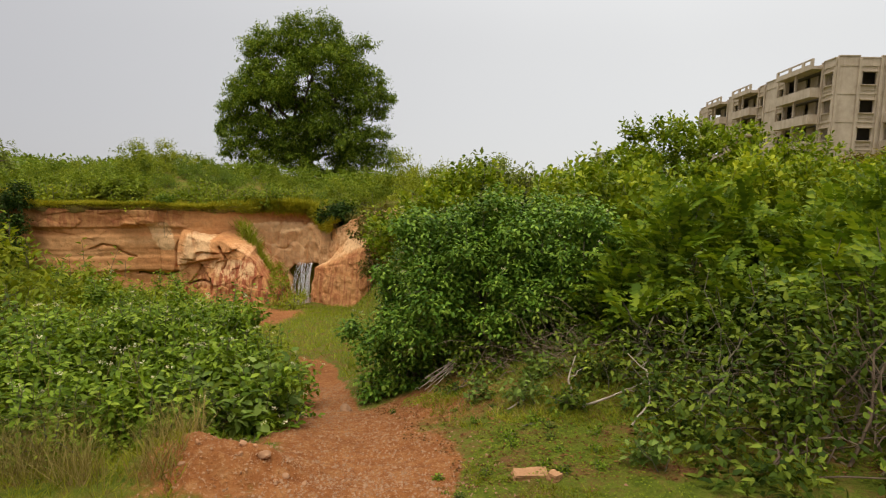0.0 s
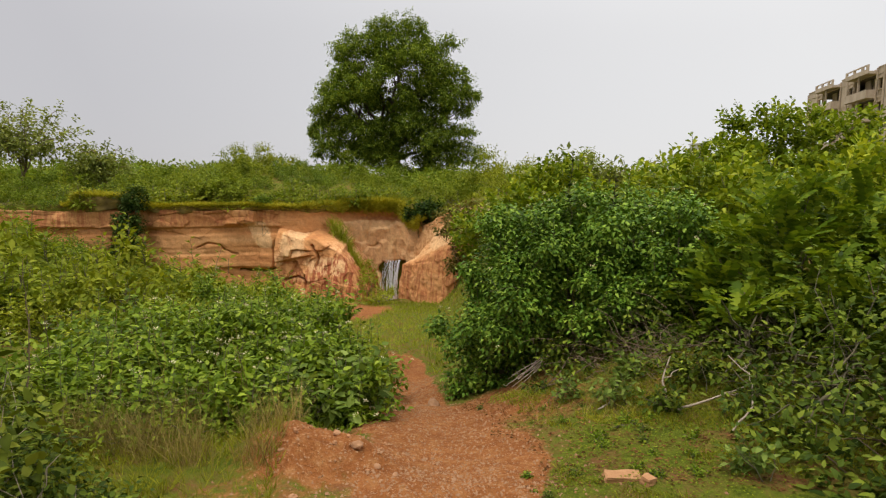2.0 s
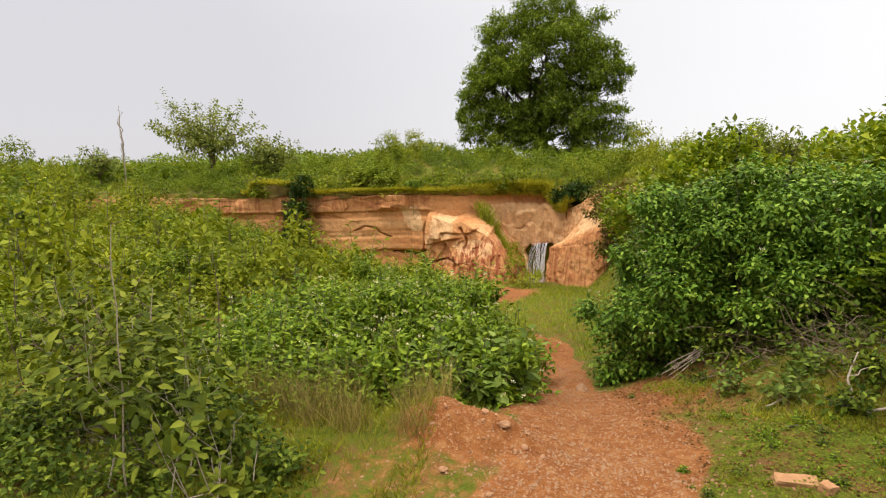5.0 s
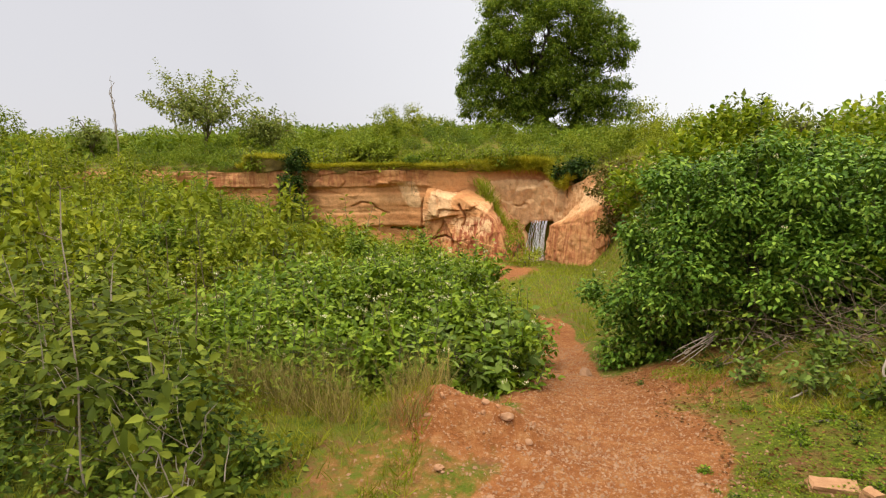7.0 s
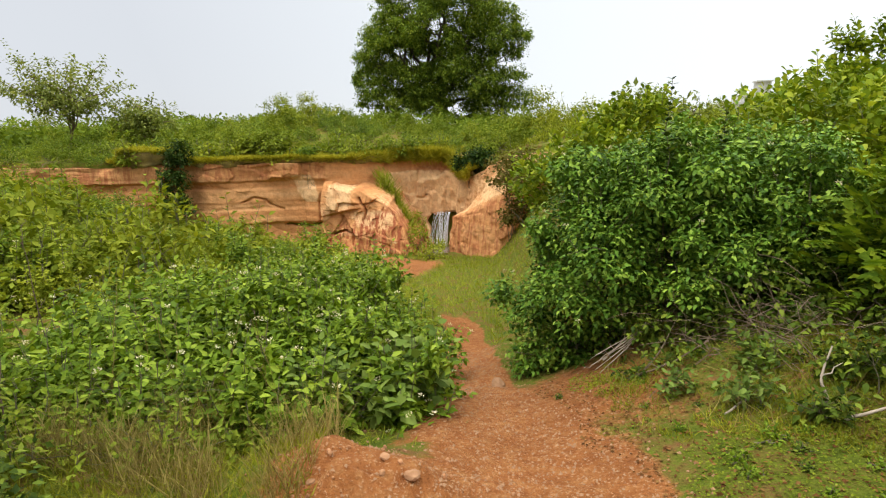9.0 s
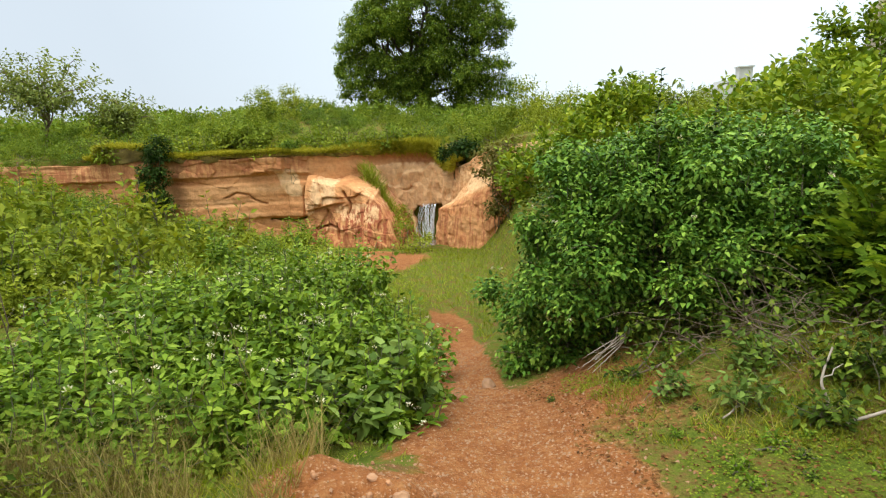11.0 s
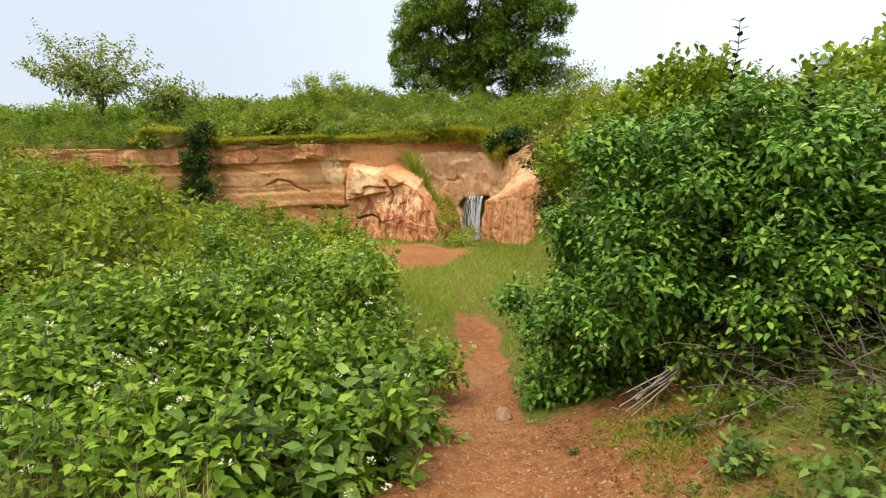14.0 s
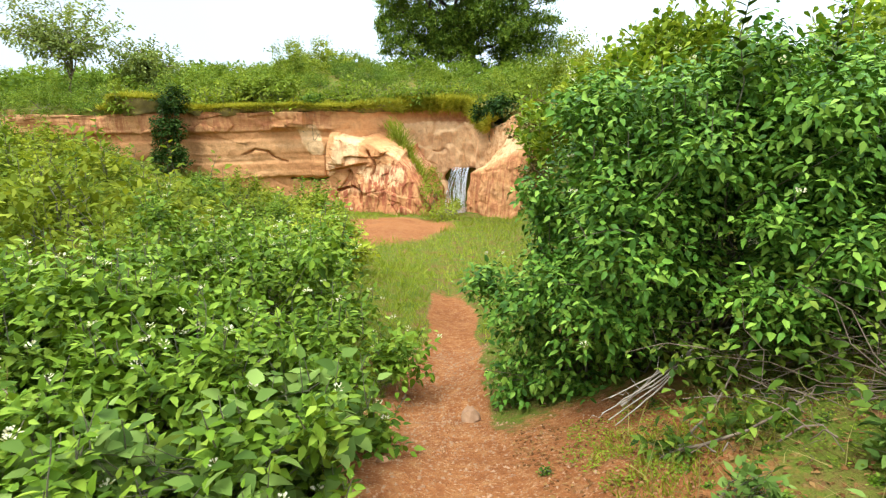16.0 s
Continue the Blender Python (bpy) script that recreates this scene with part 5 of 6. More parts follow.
# creeper on the face and plants at the fall
shrub(46, "creeper", [(-11.2, 15.55, -0.05, 0.42, 0.36, 0.5), (-11.25, 15.35, -0.75, 0.45, 0.36, 0.55), (-11.1, 15.15, -1.35, 0.6, 0.4, 0.45)], 520, 0.11, M_DARKLEAF, "dark creeper hanging down the cliff", shape=SIMPLE, base=(-11.2, 15.2, float(land(-11.2, 15.0))))
shrub(47, "shrub", [(-4.0, 15.6, -2.6, 0.5, 0.4, 0.4), (-4.6, 16.6, -2.5, 0.4, 0.3, 0.5), (-4.85, 17.6, -2.3, 0.30, 0.25, 0.55), (-4.15, 17.2, -2.75, 0.3, 0.25, 0.22)], 230, 0.085, M_VERGE, "leafy plant in front of the waterfall", shape=SIMPLE)
shrub(48, "shrub", [(-3.4, 18.4, -0.55, 0.5, 0.5, 0.4), (-3.0, 18.0, -0.4, 0.4, 0.4, 0.35)], 260, 0.13, M_DARKLEAF, "dark shrub at the head of the gully", shape=SIMPLE)
shrub(49, "shrub", [(-8.0, 17.0, -0.1, 0.35, 0.25, 0.22)], 120, 0.1, M_TREE, "small tuft of green over the edge of the cliff", shape=SIMPLE)
shrub(50, "shrub", [(-9.4, 17.3, 0.2, 0.75, 0.6, 0.4)], 260, 0.13, M_RIDGE, "round shrub at the edge of the cliff", shape=SIMPLE)
shrub(51, "shrub", [(-2.0, 15.6, -0.5, 0.5, 0.6, 0.6), (-1.4, 14.6, -0.4, 0.6, 0.7, 0.6), (-1.7, 15.2, -1.4, 0.5, 0.5, 0.5)], 500, 0.12, M_RUSTLEAF, "brown-green shrub on the gully bank", shape=SIMPLE)


# small weeds in the turf
WEEDS = []
for k in range(3):
    WEEDS.append(shrub(140 + k, "weed", [(0, 0, 0.07, 0.10, 0.10, 0.08)], 16, 0.045 + 0.008 * k, (M_HERB, M_NEAR, M_HERB)[k], "small leafy weed in the turf", count=6, twig=0.07, stems=3, base=(0, 0, 0), group="weeds", depth=0.7, rise=1.0))
wr = np.random.default_rng(21)
WEED_SPOTS = [(0.55, 3.35), (0.62, 3.25), (0.7, 3.4), (0.48, 3.3), (0.6, 3.1), (0.05, 3.75), (0.1, 3.85), (-0.35, 4.35), (0.3, 4.15), (0.8, 2.9), (0.95, 2.75)]
while len(WEED_SPOTS) < 170:
    x, y = wr.uniform(0.0, 2.2), wr.uniform(2.0, 4.9)
    if wr.random() < 0.25:
        x, y = wr.uniform(-2.6, -0.6), wr.uniform(1.6, 3.2)
        if -1.75 < x < -0.4:
            continue
    if y < 3.6 and x > 0 and wr.random() < 0.6:
        continue
    WEED_SPOTS.append((x, y))
for k, (x, y) in enumerate(WEED_SPOTS):
    s = wr.uniform(0.3, 0.95)
    m = Matrix.LocRotScale((x, y, float(land(x, y)) - 0.01), Euler((0, 0, wr.uniform(0, 6.28))), (s, s, s))
    if k < 3:
        WEEDS[k].matrix_basis = m
    else:
        copy_thing(WEEDS[k % 3], m)

# tufts along the brink
tr = np.random.default_rng(61)
BRINK = [shrub(160 + k, "brink_tuft", [(0, 0, 0.1, 0.35, 0.3, 0.16), (0.25, -0.1, 0.05, 0.22, 0.2, 0.12)], 70, 0.09, (M_RIDGE, M_RIDGE, M_WEED)[k], "tuft of yellow-green plants on the brink of the cliff", shape=SIMPLE, count=6, twig=0.14, stems=5,
               base=(0, 0, 0), group="brink tufts", depth=0.7, shoots=16) for k in range(3)]
for k in range(46):
    x = -14.5 + 11.2 * (k + tr.random()) / 46
    y = float(np.interp(x, CLIFF_X, CLIFF_Y)) + tr.uniform(0.25, 1.7)
    s = tr.uniform(0.6, 1.5)
    m = Matrix.LocRotScale((x, y, float(land(x, y)) - 0.03), Euler((0, 0, tr.uniform(0, 6.28))), (s, s, s))
    if k < 3:
        BRINK[k].matrix_basis = m
    else:
        copy_thing(BRINK[k % 3], m)

# ---- grasses ----
def grass(name, seed, xs, ys, hs, wid, mat, label, spread=0.5, lift=0.0, zs=None):
    rng = np.random.default_rng(seed)
    n = len(xs)
    z = land(xs, ys) if zs is None else zs
    base = np.stack([xs, ys, z - 0.01 + lift], -1)
    along = unit(np.stack([rng.normal(size=n) * spread, rng.normal(size=n) * spread, np.ones(n)], -1))
    up = unit(rng.normal(size=(n, 3)) * np.array([1, 1, 0.1]))
    v, f = leaves(base, along, up, hs, BLADE, wid)
    return tagged(mesh_object(name, v, f, mat), label, "grass", kind="stuff")


gr = np.random.default_rng(9)


def scatter(n, x0, x1, y0, y1, keep):
    x, y = gr.uniform(x0, x1, n), gr.uniform(y0, y1, n)
    k = keep(x, y)
    return x[k], y[k]


def off_track(x, y, m=1.0):
    return np.abs(x - np.interp(y, TRACK_Y, TRACK_X)) / np.interp(y, TRACK_Y, TRACK_W) + 0.3 * fbm(x * 2.5, y * 2.5, 5, 3) > m


x, y = scatter(62000, -0.2, 2.4, 1.2, 4.6, lambda x, y: off_track(x, y, 1.15) & (fbm(x * 2.2, y * 2.2, 71, 3) > -0.15 + 0.8 * np.exp(-((x / 0.7) ** 2 + ((y - 3.9) / 0.5) ** 2))))
grass("turf", 1, x, y, gr.uniform(0.02, 0.06, len(x)), 0.11, M_GRASS, "short green turf beside the track", 0.7)
x, y = scatter(46000, -0.3, 2.4, 1.3, 4.9, lambda x, y: off_track(x, y, 1.1) & (fbm(x * 1.9, y * 1.9, 97, 3) > -0.25 + 0.35 * smoothstep(3.2, 3.8, y) * smoothstep(0.7, 0.2, x) + 0.5 * np.exp(-((x / 0.8) ** 2 + ((y - 3.9) / 0.5) ** 2))))
an_ = gr.uniform(0, 6.28, len(x))
v, f = leaves(np.stack([x, y, land(x, y) + gr.uniform(0.005, 0.03, len(x))], -1), unit(np.stack([np.cos(an_), np.sin(an_), gr.uniform(-0.2, 0.5, len(x))], -1)), np.tile([0, 0, 1.0], (len(x), 1)) + gr.normal(size=(len(x), 3)) * 0.2, gr.uniform(0.006, 0.015, len(x)), SIMPLE, 1.3)
tagged(mesh_object("creeping_weed", v, f, M_MOSS), "creeping small-leaved weed over the turf", "weed", kind="stuff")
x, y = scatter(7000, -0.6, 2.2, 2.6, 4.9, lambda x, y: off_track(x, y, 0.8))
an_ = gr.uniform(0, 6.28, len(x))
v, f = leaves(np.stack([x, y, land(x, y) + 0.004], -1), unit(np.stack([np.cos(an_), np.sin(an_), gr.uniform(-0.1, 0.2, len(x))], -1)), np.tile([0, 0, 1.0], (len(x), 1)) + gr.normal(size=(len(x), 3)) * 0.3, gr.uniform(0.012, 0.03, len(x)), SIMPLE)
tagged(mesh_object("leaf_litter", v, f, M_LITTER), "brown leaf litter under the thicket", "litter", kind="stuff")
x, y = scatter(6000, -0.1, 2.2, 3.3, 4.9, lambda x, y: off_track(x, y, 1.2) & (fbm(x * 2.6, y * 2.6, 77, 3) > 0.05) & (y > 3.5 + 0.3 * np.sin(x * 5)))
grass("tall_grass", 11, x, y, gr.uniform(0.03, 0.09, len(x)), 0.06, M_GRASS, "ragged grass along the foot of the thicket", 0.6)
x, y = scatter(1300, -0.1, 1.9, 3.4, 4.8, lambda x, y: off_track(x, y, 1.2))
grass("straw", 12, x, y, gr.uniform(0.05, 0.2, len(x)), 0.02, M_STRAW, "dry bent grass under the thicket", 1.2)
x, y = scatter(15000, -2.4, -0.6, 1.2, 3.2, lambda x, y: (fbm(x * 2.2, y * 2.2, 73, 3) > 0.0) & (x < -0.9 - 0.25 * (y - 1.5)) | (fbm(x * 3, y * 3, 75, 2) > 0.75))
grass("turf", 2, x, y, gr.uniform(0.02, 0.09, len(x)), 0.08, M_GRASS, "patchy turf around the mound of soil", 0.6)
x, y = scatter(6000, -4.0, -1.0, 2.2, 3.7, lambda x, y: (x < -1.25) & (fbm(x * 2.0, y * 2.0, 79, 3) > -0.35) & (y < 3.4 + 0.3 * (x + 2)))
grass("tall_grass", 3, x, y, gr.uniform(0.03, 0.11, len(x)), 0.04, M_GRASS, "tangled green grass at the foot of the herbs", 0.45)
x, y = scatter(5000, -4.2, -1.35, 0.7, 2.5, lambda x, y: fbm(x * 2.4, y * 2.4, 85, 3) > -0.3)
grass("tall_grass", 14, x, y, gr.uniform(0.03, 0.12, len(x)), 0.05, M_GRASS, "rank dark grass under the leggy shrub", 0.5)
x, y = scatter(11000, -3.4, -1.2, 2.5, 3.45, lambda x, y: fbm(x * 3, y * 3, 83, 3) > -0.1)
grass("straw", 4, x, y, gr.uniform(0.08, 0.30, len(x)), 0.012, M_STRAW, "dry straw-coloured grass tufts", 0.35)
x, y = scatter(46000, -14, -1, 5.5, 16.5, lambda x, y: (off_track(x, y, 1.25) | (y > 8.3)) & (y < np.interp(x, CLIFF_X, CLIFF_Y) - 0.5) & ((((x + 4.5) / 1.15) ** 2 + ((y - 13.2) / 2.3) ** 2) > 1 + 0.4 * fbm(x * 2, y * 2, 99, 2)))
grass("tall_grass", 5, x, y, gr.uniform(0.04, 0.15, len(x)), 0.08, M_VERGE, "rough grass on the floor of the hollow", 0.5)
x, y = scatter(22000, -3.0, -0.8, 3.2, 10, lambda x, y: off_track(x, y, 1.1) & (x < np.interp(y, TRACK_Y, TRACK_X)))
grass("tall_grass", 13, x, y, gr.uniform(0.03, 0.09, len(x)), 0.07, M_VERGE, "grass verge along the track", 0.6)
ex = gr.uniform(-12.9, -3.2, 52000)
eo = gr.uniform(0, 1, len(ex)) ** 1.6
ey = np.interp(ex, CLIFF_X, CLIFF_Y) - 0.14 + 1.9 * eo
drape = smoothstep(-6.6, -5.9, ex)
ez = np.interp(ex, CLIFF_X, EDGE_Z) + 0.05 + 0.28 * smoothstep(-12.75, -12.65, ex) * smoothstep(-11.35, -11.5, ex) * (eo < 0.4)
ez = np.where(ey < np.interp(ex, CLIFF_X, CLIFF_Y) + 0.6, ez - (0.28 * drape + 0.2 * (fbm(ex * 1.3, ex * 0, 94, 3) > 0.0)) * gr.random(len(ex)) * (eo < 0.1), -9.0) + lift(ex, ey)
grass("cliff_turf", 6, ex, ey, (0.05 + 0.08 * gr.random(len(ex))) * (1 + 1.5 * drape * gr.random(len(ex)) + 0.8 * np.clip(fbm(ex * 0.9, ex * 0, 93, 3), 0, 1)), 0.16, M_TURF, "yellow-green turf along the brink of the cliff", 0.8, zs=np.maximum(land(ex, np.maximum(ey, np.interp(ex, CLIFF_X, CLIFF_Y) + 0.32)), ez))
x, y = scatter(15000, -30, 14, 15, 34, lambda x, y: y > np.interp(x, CLIFF_X, CLIFF_Y) + 0.8)
grass("tall_grass", 7, x, y, gr.uniform(0.10, 0.28, len(x)), 0.1, M_VERGE, "long grass between the scrub on the plateau", 0.4)
q = gr.random(1700)
x = -6.05 + 0.95 * q + gr.normal(0, 0.09, 1700)
y = 17.75 - 0.25 * q + gr.normal(0, 0.12, 1700)
grass("cliff_turf", 8, x, y, gr.uniform(0.12, 0.34, 1700), 0.07, M_VERGE, "grass growing down a ledge of the cliff", 0.7, zs=-0.85 - 1.55 * q + gr.normal(0, 0.1, 1700) + lift(x, y))


# turf drooping over the front of the mat
hx = gr.uniform(-12.8, -3.3, 21000)
droop_ = smoothstep(-6.7, -6.0, hx)
hx = hx[gr.random(len(hx)) < 0.25 + 0.75 * droop_ + 0.5 * (fbm(hx * 1.2, hx * 0, 96, 3) > 0.1)]
droop_ = smoothstep(-6.7, -6.0, hx)
hs = np.interp(hx + 0.05, CLIFF_X, CLIFF_Y) - np.interp(hx - 0.05, CLIFF_X, CLIFF_Y)
hn = unit(np.stack([hs, np.full(len(hx), -0.1), np.zeros(len(hx))], -1))
hz = np.interp(hx, CLIFF_X, EDGE_Z) + 0.07 - (0.06 + 0.13 * droop_) * gr.random(len(hx)) + 0.28 * smoothstep(-12.75, -12.65, hx) * smoothstep(-11.35, -11.5, hx)
hb = np.stack([hx, np.interp(hx, CLIFF_X, CLIFF_Y), hz], -1) + hn * 0.06
hb[:, 2] += lift(hb[:, 0], hb[:, 1])
ha = unit(hn * 0.8 + gr.normal(size=hn.shape) * 0.35 + np.stack([np.zeros(len(hx)), np.zeros(len(hx)), gr.uniform(-0.7, 0.6, len(hx))], -1))
v, f = leaves(hb, ha, gr.normal(size=hn.shape) + np.array([0, 0, 1.0]), gr.uniform(0.07, 0.16, len(hx)) * (1 + 0.8 * droop_), BLADE, 0.1)
tagged(mesh_object("cliff_turf", v, f, M_TURF), "yellow-green grass drooping over the brink", "grass", kind="stuff")


# ---- stones, sticks ----
def stone(at, size, seed, mat, label, name="stone", group="stones on the track", flat=0.6):
    rng = random.Random(seed)
    bm = bmesh.new()
    bmesh.ops.create_icosphere(bm, subdivisions=2, radius=1)
    off = Vector((seed * 3.1, seed * 1.7, 0))
    for vv in bm.verts:
        d = 1 + 0.35 * noise.noise(vv.co * 1.3 + off) + 0.12 * noise.noise(vv.co * 3.7 + off)
        vv.co = Vector((vv.co.x * d * size, vv.co.y * d * size * 0.8, vv.co.z * d * size * flat))
    me = bpy.data.meshes.new(name)
    bm.to_mesh(me)
    bm.free()
    me.materials.append(mat)
    ob = new(name, me)
    ob.location = (at[0], at[1], float(land(at[0], at[1])) + size * flat * 0.35)
    ob.rotation_euler = (rng.uniform(-0.2, 0.2), rng.uniform(-0.2, 0.2), rng.uniform(0, 6.28))
    return tagged(ob, label, "stone", group)


for k, (x, y, s) in enumerate([(-0.84, 5.12, 0.085), (-0.83, 2.70, 0.05), (-0.95, 2.76, 0.04), (-0.72, 2.66, 0.035), (-0.62, 2.62, 0.03), (-1.0, 2.3, 0.035), (-0.55, 2.15, 0.045), (-0.35, 2.1, 0.04),
                               (-0.45, 2.25, 0.03), (-1.03, 4.33, 0.045), (-1.12, 4.1, 0.035), (-1.18, 2.6, 0.03), (-0.75, 2.2, 0.03)]):
    stone((x, y), s * (0.8 if k == 0 else 0.6), k + 1, M_STONE, "sandy pale stone lying on the track")
pr = np.random.default_rng(13)
protos = [stone((0, -2 - 0.1 * k), 0.016, 50 + k, M_STONE, "small sandy pebble on the soil", "pebble", "pebbles", 0.7) for k in range(4)]
for k in range(290):
    y = pr.uniform(1.1, 5.0)
    x = np.interp(y, TRACK_Y, TRACK_X) + pr.normal() * np.interp(y, TRACK_Y, TRACK_W) * 0.6
    if k % 5 < 2:
        x, y = -0.8 + pr.normal() * 0.28, 2.35 + pr.normal() * 0.35
    s = 0.3 + 1.3 * pr.random() ** 2.5
    m = Matrix.LocRotScale((x, y, float(land(x, y)) + 0.003), Euler((pr.uniform(0, 6), pr.uniform(0, 6), pr.uniform(0, 6))), (s, s, s))
    if k < 4:
        protos[k].matrix_basis = m
    else:
        copy_thing(protos[k % 4], m)
lumps = [stone((0, -3 - 0.1 * k), 0.022, 70 + k, M_CLOD, "crumbling orange clod of dry soil", "clod", "clods of soil", 0.75) for k in range(4)]
for k in range(120):
    if k % 3 < 2:
        x, y = -1.0 + pr.normal() * 0.22, 2.72 + pr.normal() * 0.14
    else:
        y = pr.uniform(2.2, 5.2)
        x = np.interp(y, TRACK_Y, TRACK_X) + pr.choice([-1, 1]) * np.interp(y, TRACK_Y, TRACK_W) * pr.uniform(0.6, 1.3)
    s = 0.25 + 0.9 * pr.random() ** 2.5
    m = Matrix.LocRotScale((x, y, float(land(x, y)) + 0.004), Euler((pr.uniform(0, 6), pr.uniform(0, 6), pr.uniform(0, 6))), (s, s, s))
    if k < 4:
        lumps[k].matrix_basis = m
    else:
        copy_thing(lumps[k % 4], m)
y = np.where(pr.random(9000) < 0.3, 2.4 + pr.normal(size=9000) * 0.4, pr.uniform(1.1, 6.5, 9000))
x = np.interp(y, TRACK_Y, TRACK_X) + pr.normal(size=9000) * np.interp(y, TRACK_Y, TRACK_W) * 0.75
TET = (np.array([(-0.5, 0, 0), (0.5, 0.1, 0), (0, 0.6, 0.05), (0.05, 0.25, 0.5)]), np.array([(0, 1, 3), (1, 2, 3), (2, 0, 3)]))
v, f = leaves(np.stack([x, y, land(x, y) - 0.001], -1), unit(np.stack([pr.normal(size=9000), pr.normal(size=9000), np.zeros(9000)], -1)), np.tile([0, 0, 1.0], (9000, 1)), 0.005 + 0.02 * pr.random(9000) ** 2, TET)
tagged(mesh_object("gravel", v, f, M_STONE), "loose fine gravel on the red soil", "gravel", kind="stuff")


def broken_brick(at, size, turn, label):
    bm = bmesh.new()
    bmesh.ops.create_cube(bm, size=1)
    bmesh.ops.subdivide_edges(bm, edges=bm.edges[:], cuts=3, use_grid_fill=True)
    for vv in bm.verts:
        vv.co = Vector((vv.co.x * size[0], vv.co.y * size[1], vv.co.z * size[2])) * (1 + 0.18 * noise.noise(vv.co * 2.6 + Vector(at) * 3))
    me = bpy.data.meshes.new("broken_brick")
    bm.to_mesh(me)
    bm.free()
    me.materials.append(M_BRICK)
    ob = new("broken_brick", me)
    ob.matrix_basis = pose(at[0], at[1], float(land(at[0], at[1])) + size[2] * 0.3, 3, 2, turn)
    return tagged(ob, label, "brick", "broken bricks")


broken_brick((0.43, 2.66, 0), (0.16, 0.075, 0.04), 8, "broken orange brick lying in the turf")
broken_brick((0.53, 2.60, 0), (0.05, 0.05, 0.04), 40, "chip of orange brick in the turf")


def dead_branch(seed, pts, r, mat, label, forks=2, reach=0.11):
    rng = np.random.default_rng(seed)
    pts = np.array(pts, float)
    e = thing("dead_branch", pts[0], label, "branch", "dead branches")
    t = np.linspace(0, 1, len(pts))
    tt = np.linspace(0, 1, 4 * len(pts))
    main = np.stack([np.interp(tt, t, pts[:, k]) for k in range(3)], -1) + rng.normal(size=(len(tt), 3)) * r * 0.25 - pts[0]
    v, f = tubes([(main, r, r * 0.5)], 6)
    mesh_object("limb", v, f, mat, e, smooth=True)
    lines = []
    for k in range(forks):
        st = main[rng.integers(len(main) // 3, len(main))]
        d = unit(main[-1] - main[0] + rng.normal(size=3) * 0.25) * reach * rng.uniform(0.55, 1.45)
        lines.append((bent(rng, st, st + d, 6, 0.12), r * 0.5, r * 0.2))
    if lines:
        v, f = tubes(lines, 5)
        tagged(mesh_object("twig", v, f, mat, e, smooth=True), kind="stuff")


def above(x, y, h):
    return (x, y, float(land(x, y)) + h)


dead_branch(1, [above(0.80, 3.50, 0.01), above(0.80, 3.52, 0.10), above(0.78, 3.56, 0.18), above(0.83, 3.6, 0.30)], 0.008, M_PALETWIG, "pale forked dead stick standing in the grass", 1)
dead_branch(2, [above(0.85, 3.45, 0.02), above(1.05, 3.5, 0.05), above(1.25, 3.6, 0.06)], 0.008, M_PALETWIG, "pale dead stick lying on the turf", 1)
dead_branch(3, [above(1.05, 3.15, 0.01), above(1.18, 3.25, 0.10), above(1.22, 3.4, 0.20), above(1.12, 3.5, 0.30)], 0.006, M_PALETWIG, "pale forked dead stick at the foot of the thicket", 2)
dead_branch(4, [above(-0.08, 4.72, 0.10), above(0.02, 4.80, 0.15), above(0.10, 4.88, 0.18)], 0.007, M_PALETWIG, "splintered end of a cut branch in the bush", 3)
for k in range(5):
    q = (k - 2) * 0.024
    dead_branch(260 + k, [above(0.20, 4.88, 0.19 + 0.3 * q), above(0.06, 4.78 + 0.2 * q, 0.14 + 0.8 * q), above(-0.10 - 0.03 * (k % 3), 4.70 + 0.3 * q, 0.09 + 1.3 * q)], 0.005, M_PALETWIG, "pale splintered branch broken off under the bush", 1)
dead_branch(5, [above(0.15, 4.45, 0.02), above(0.25, 4.55, 0.08), above(0.4, 4.8, 0.22)], 0.006, M_TWIG, "bent dead branch under the bush", 2)
dead_branch(6, [above(0.05, 4.3, 0.02), above(0.3, 4.33, 0.05), above(0.5, 4.4, 0.10)], 0.007, M_TWIG, "dead twig lying on the grass", 1)
dead_branch(7, [above(0.55, 3.75, 0.01), above(0.42, 3.6, 0.03)], 0.008, M_PALETWIG, "short pale stick on the turf", 0)
dead_branch(8, [above(-21.5, 17.9, -0.1), above(-21.5, 17.9, 0.9), above(-21.45, 17.9, 1.7), above(-21.55, 17.9, 2.4)], 0.035, M_PALETWIG, "bare dead sapling standing on the plateau", 9, 0.6)
br = np.random.default_rng(88)
for k in range(26):
    x = br.uniform(0.0, 1.7)
    y = br.uniform(4.15 - 0.35 * x, 4.8)
    a = above(x, y, br.uniform(0.03, 0.38))
    d = np.array([br.uniform(-0.32, 0.32), br.uniform(-0.1, 0.2), br.uniform(-0.1, 0.12)])
    dead_branch(200 + k, [a, tuple(np.array(a) + d * 0.5 + np.array([0, 0, 0.03])), tuple(np.array(a) + d)], br.uniform(0.0015, 0.0035), M_TWIG, "dead brown twig tangled under the bush", 1)
rgt = np.random.default_rng(91)
for k in range(10):
    x, y = rgt.uniform(1.7, 2.5), rgt.uniform(2.4, 3.2)
    dead_branch(240 + k, [above(x, y, 0.0), above(x + rgt.uniform(-0.15, 0.15), y, 0.25), above(x + rgt.uniform(-0.35, 0.35), y + 0.1, 0.55)], 0.009, M_TWIG, "woody grey stem in the thicket", 1)


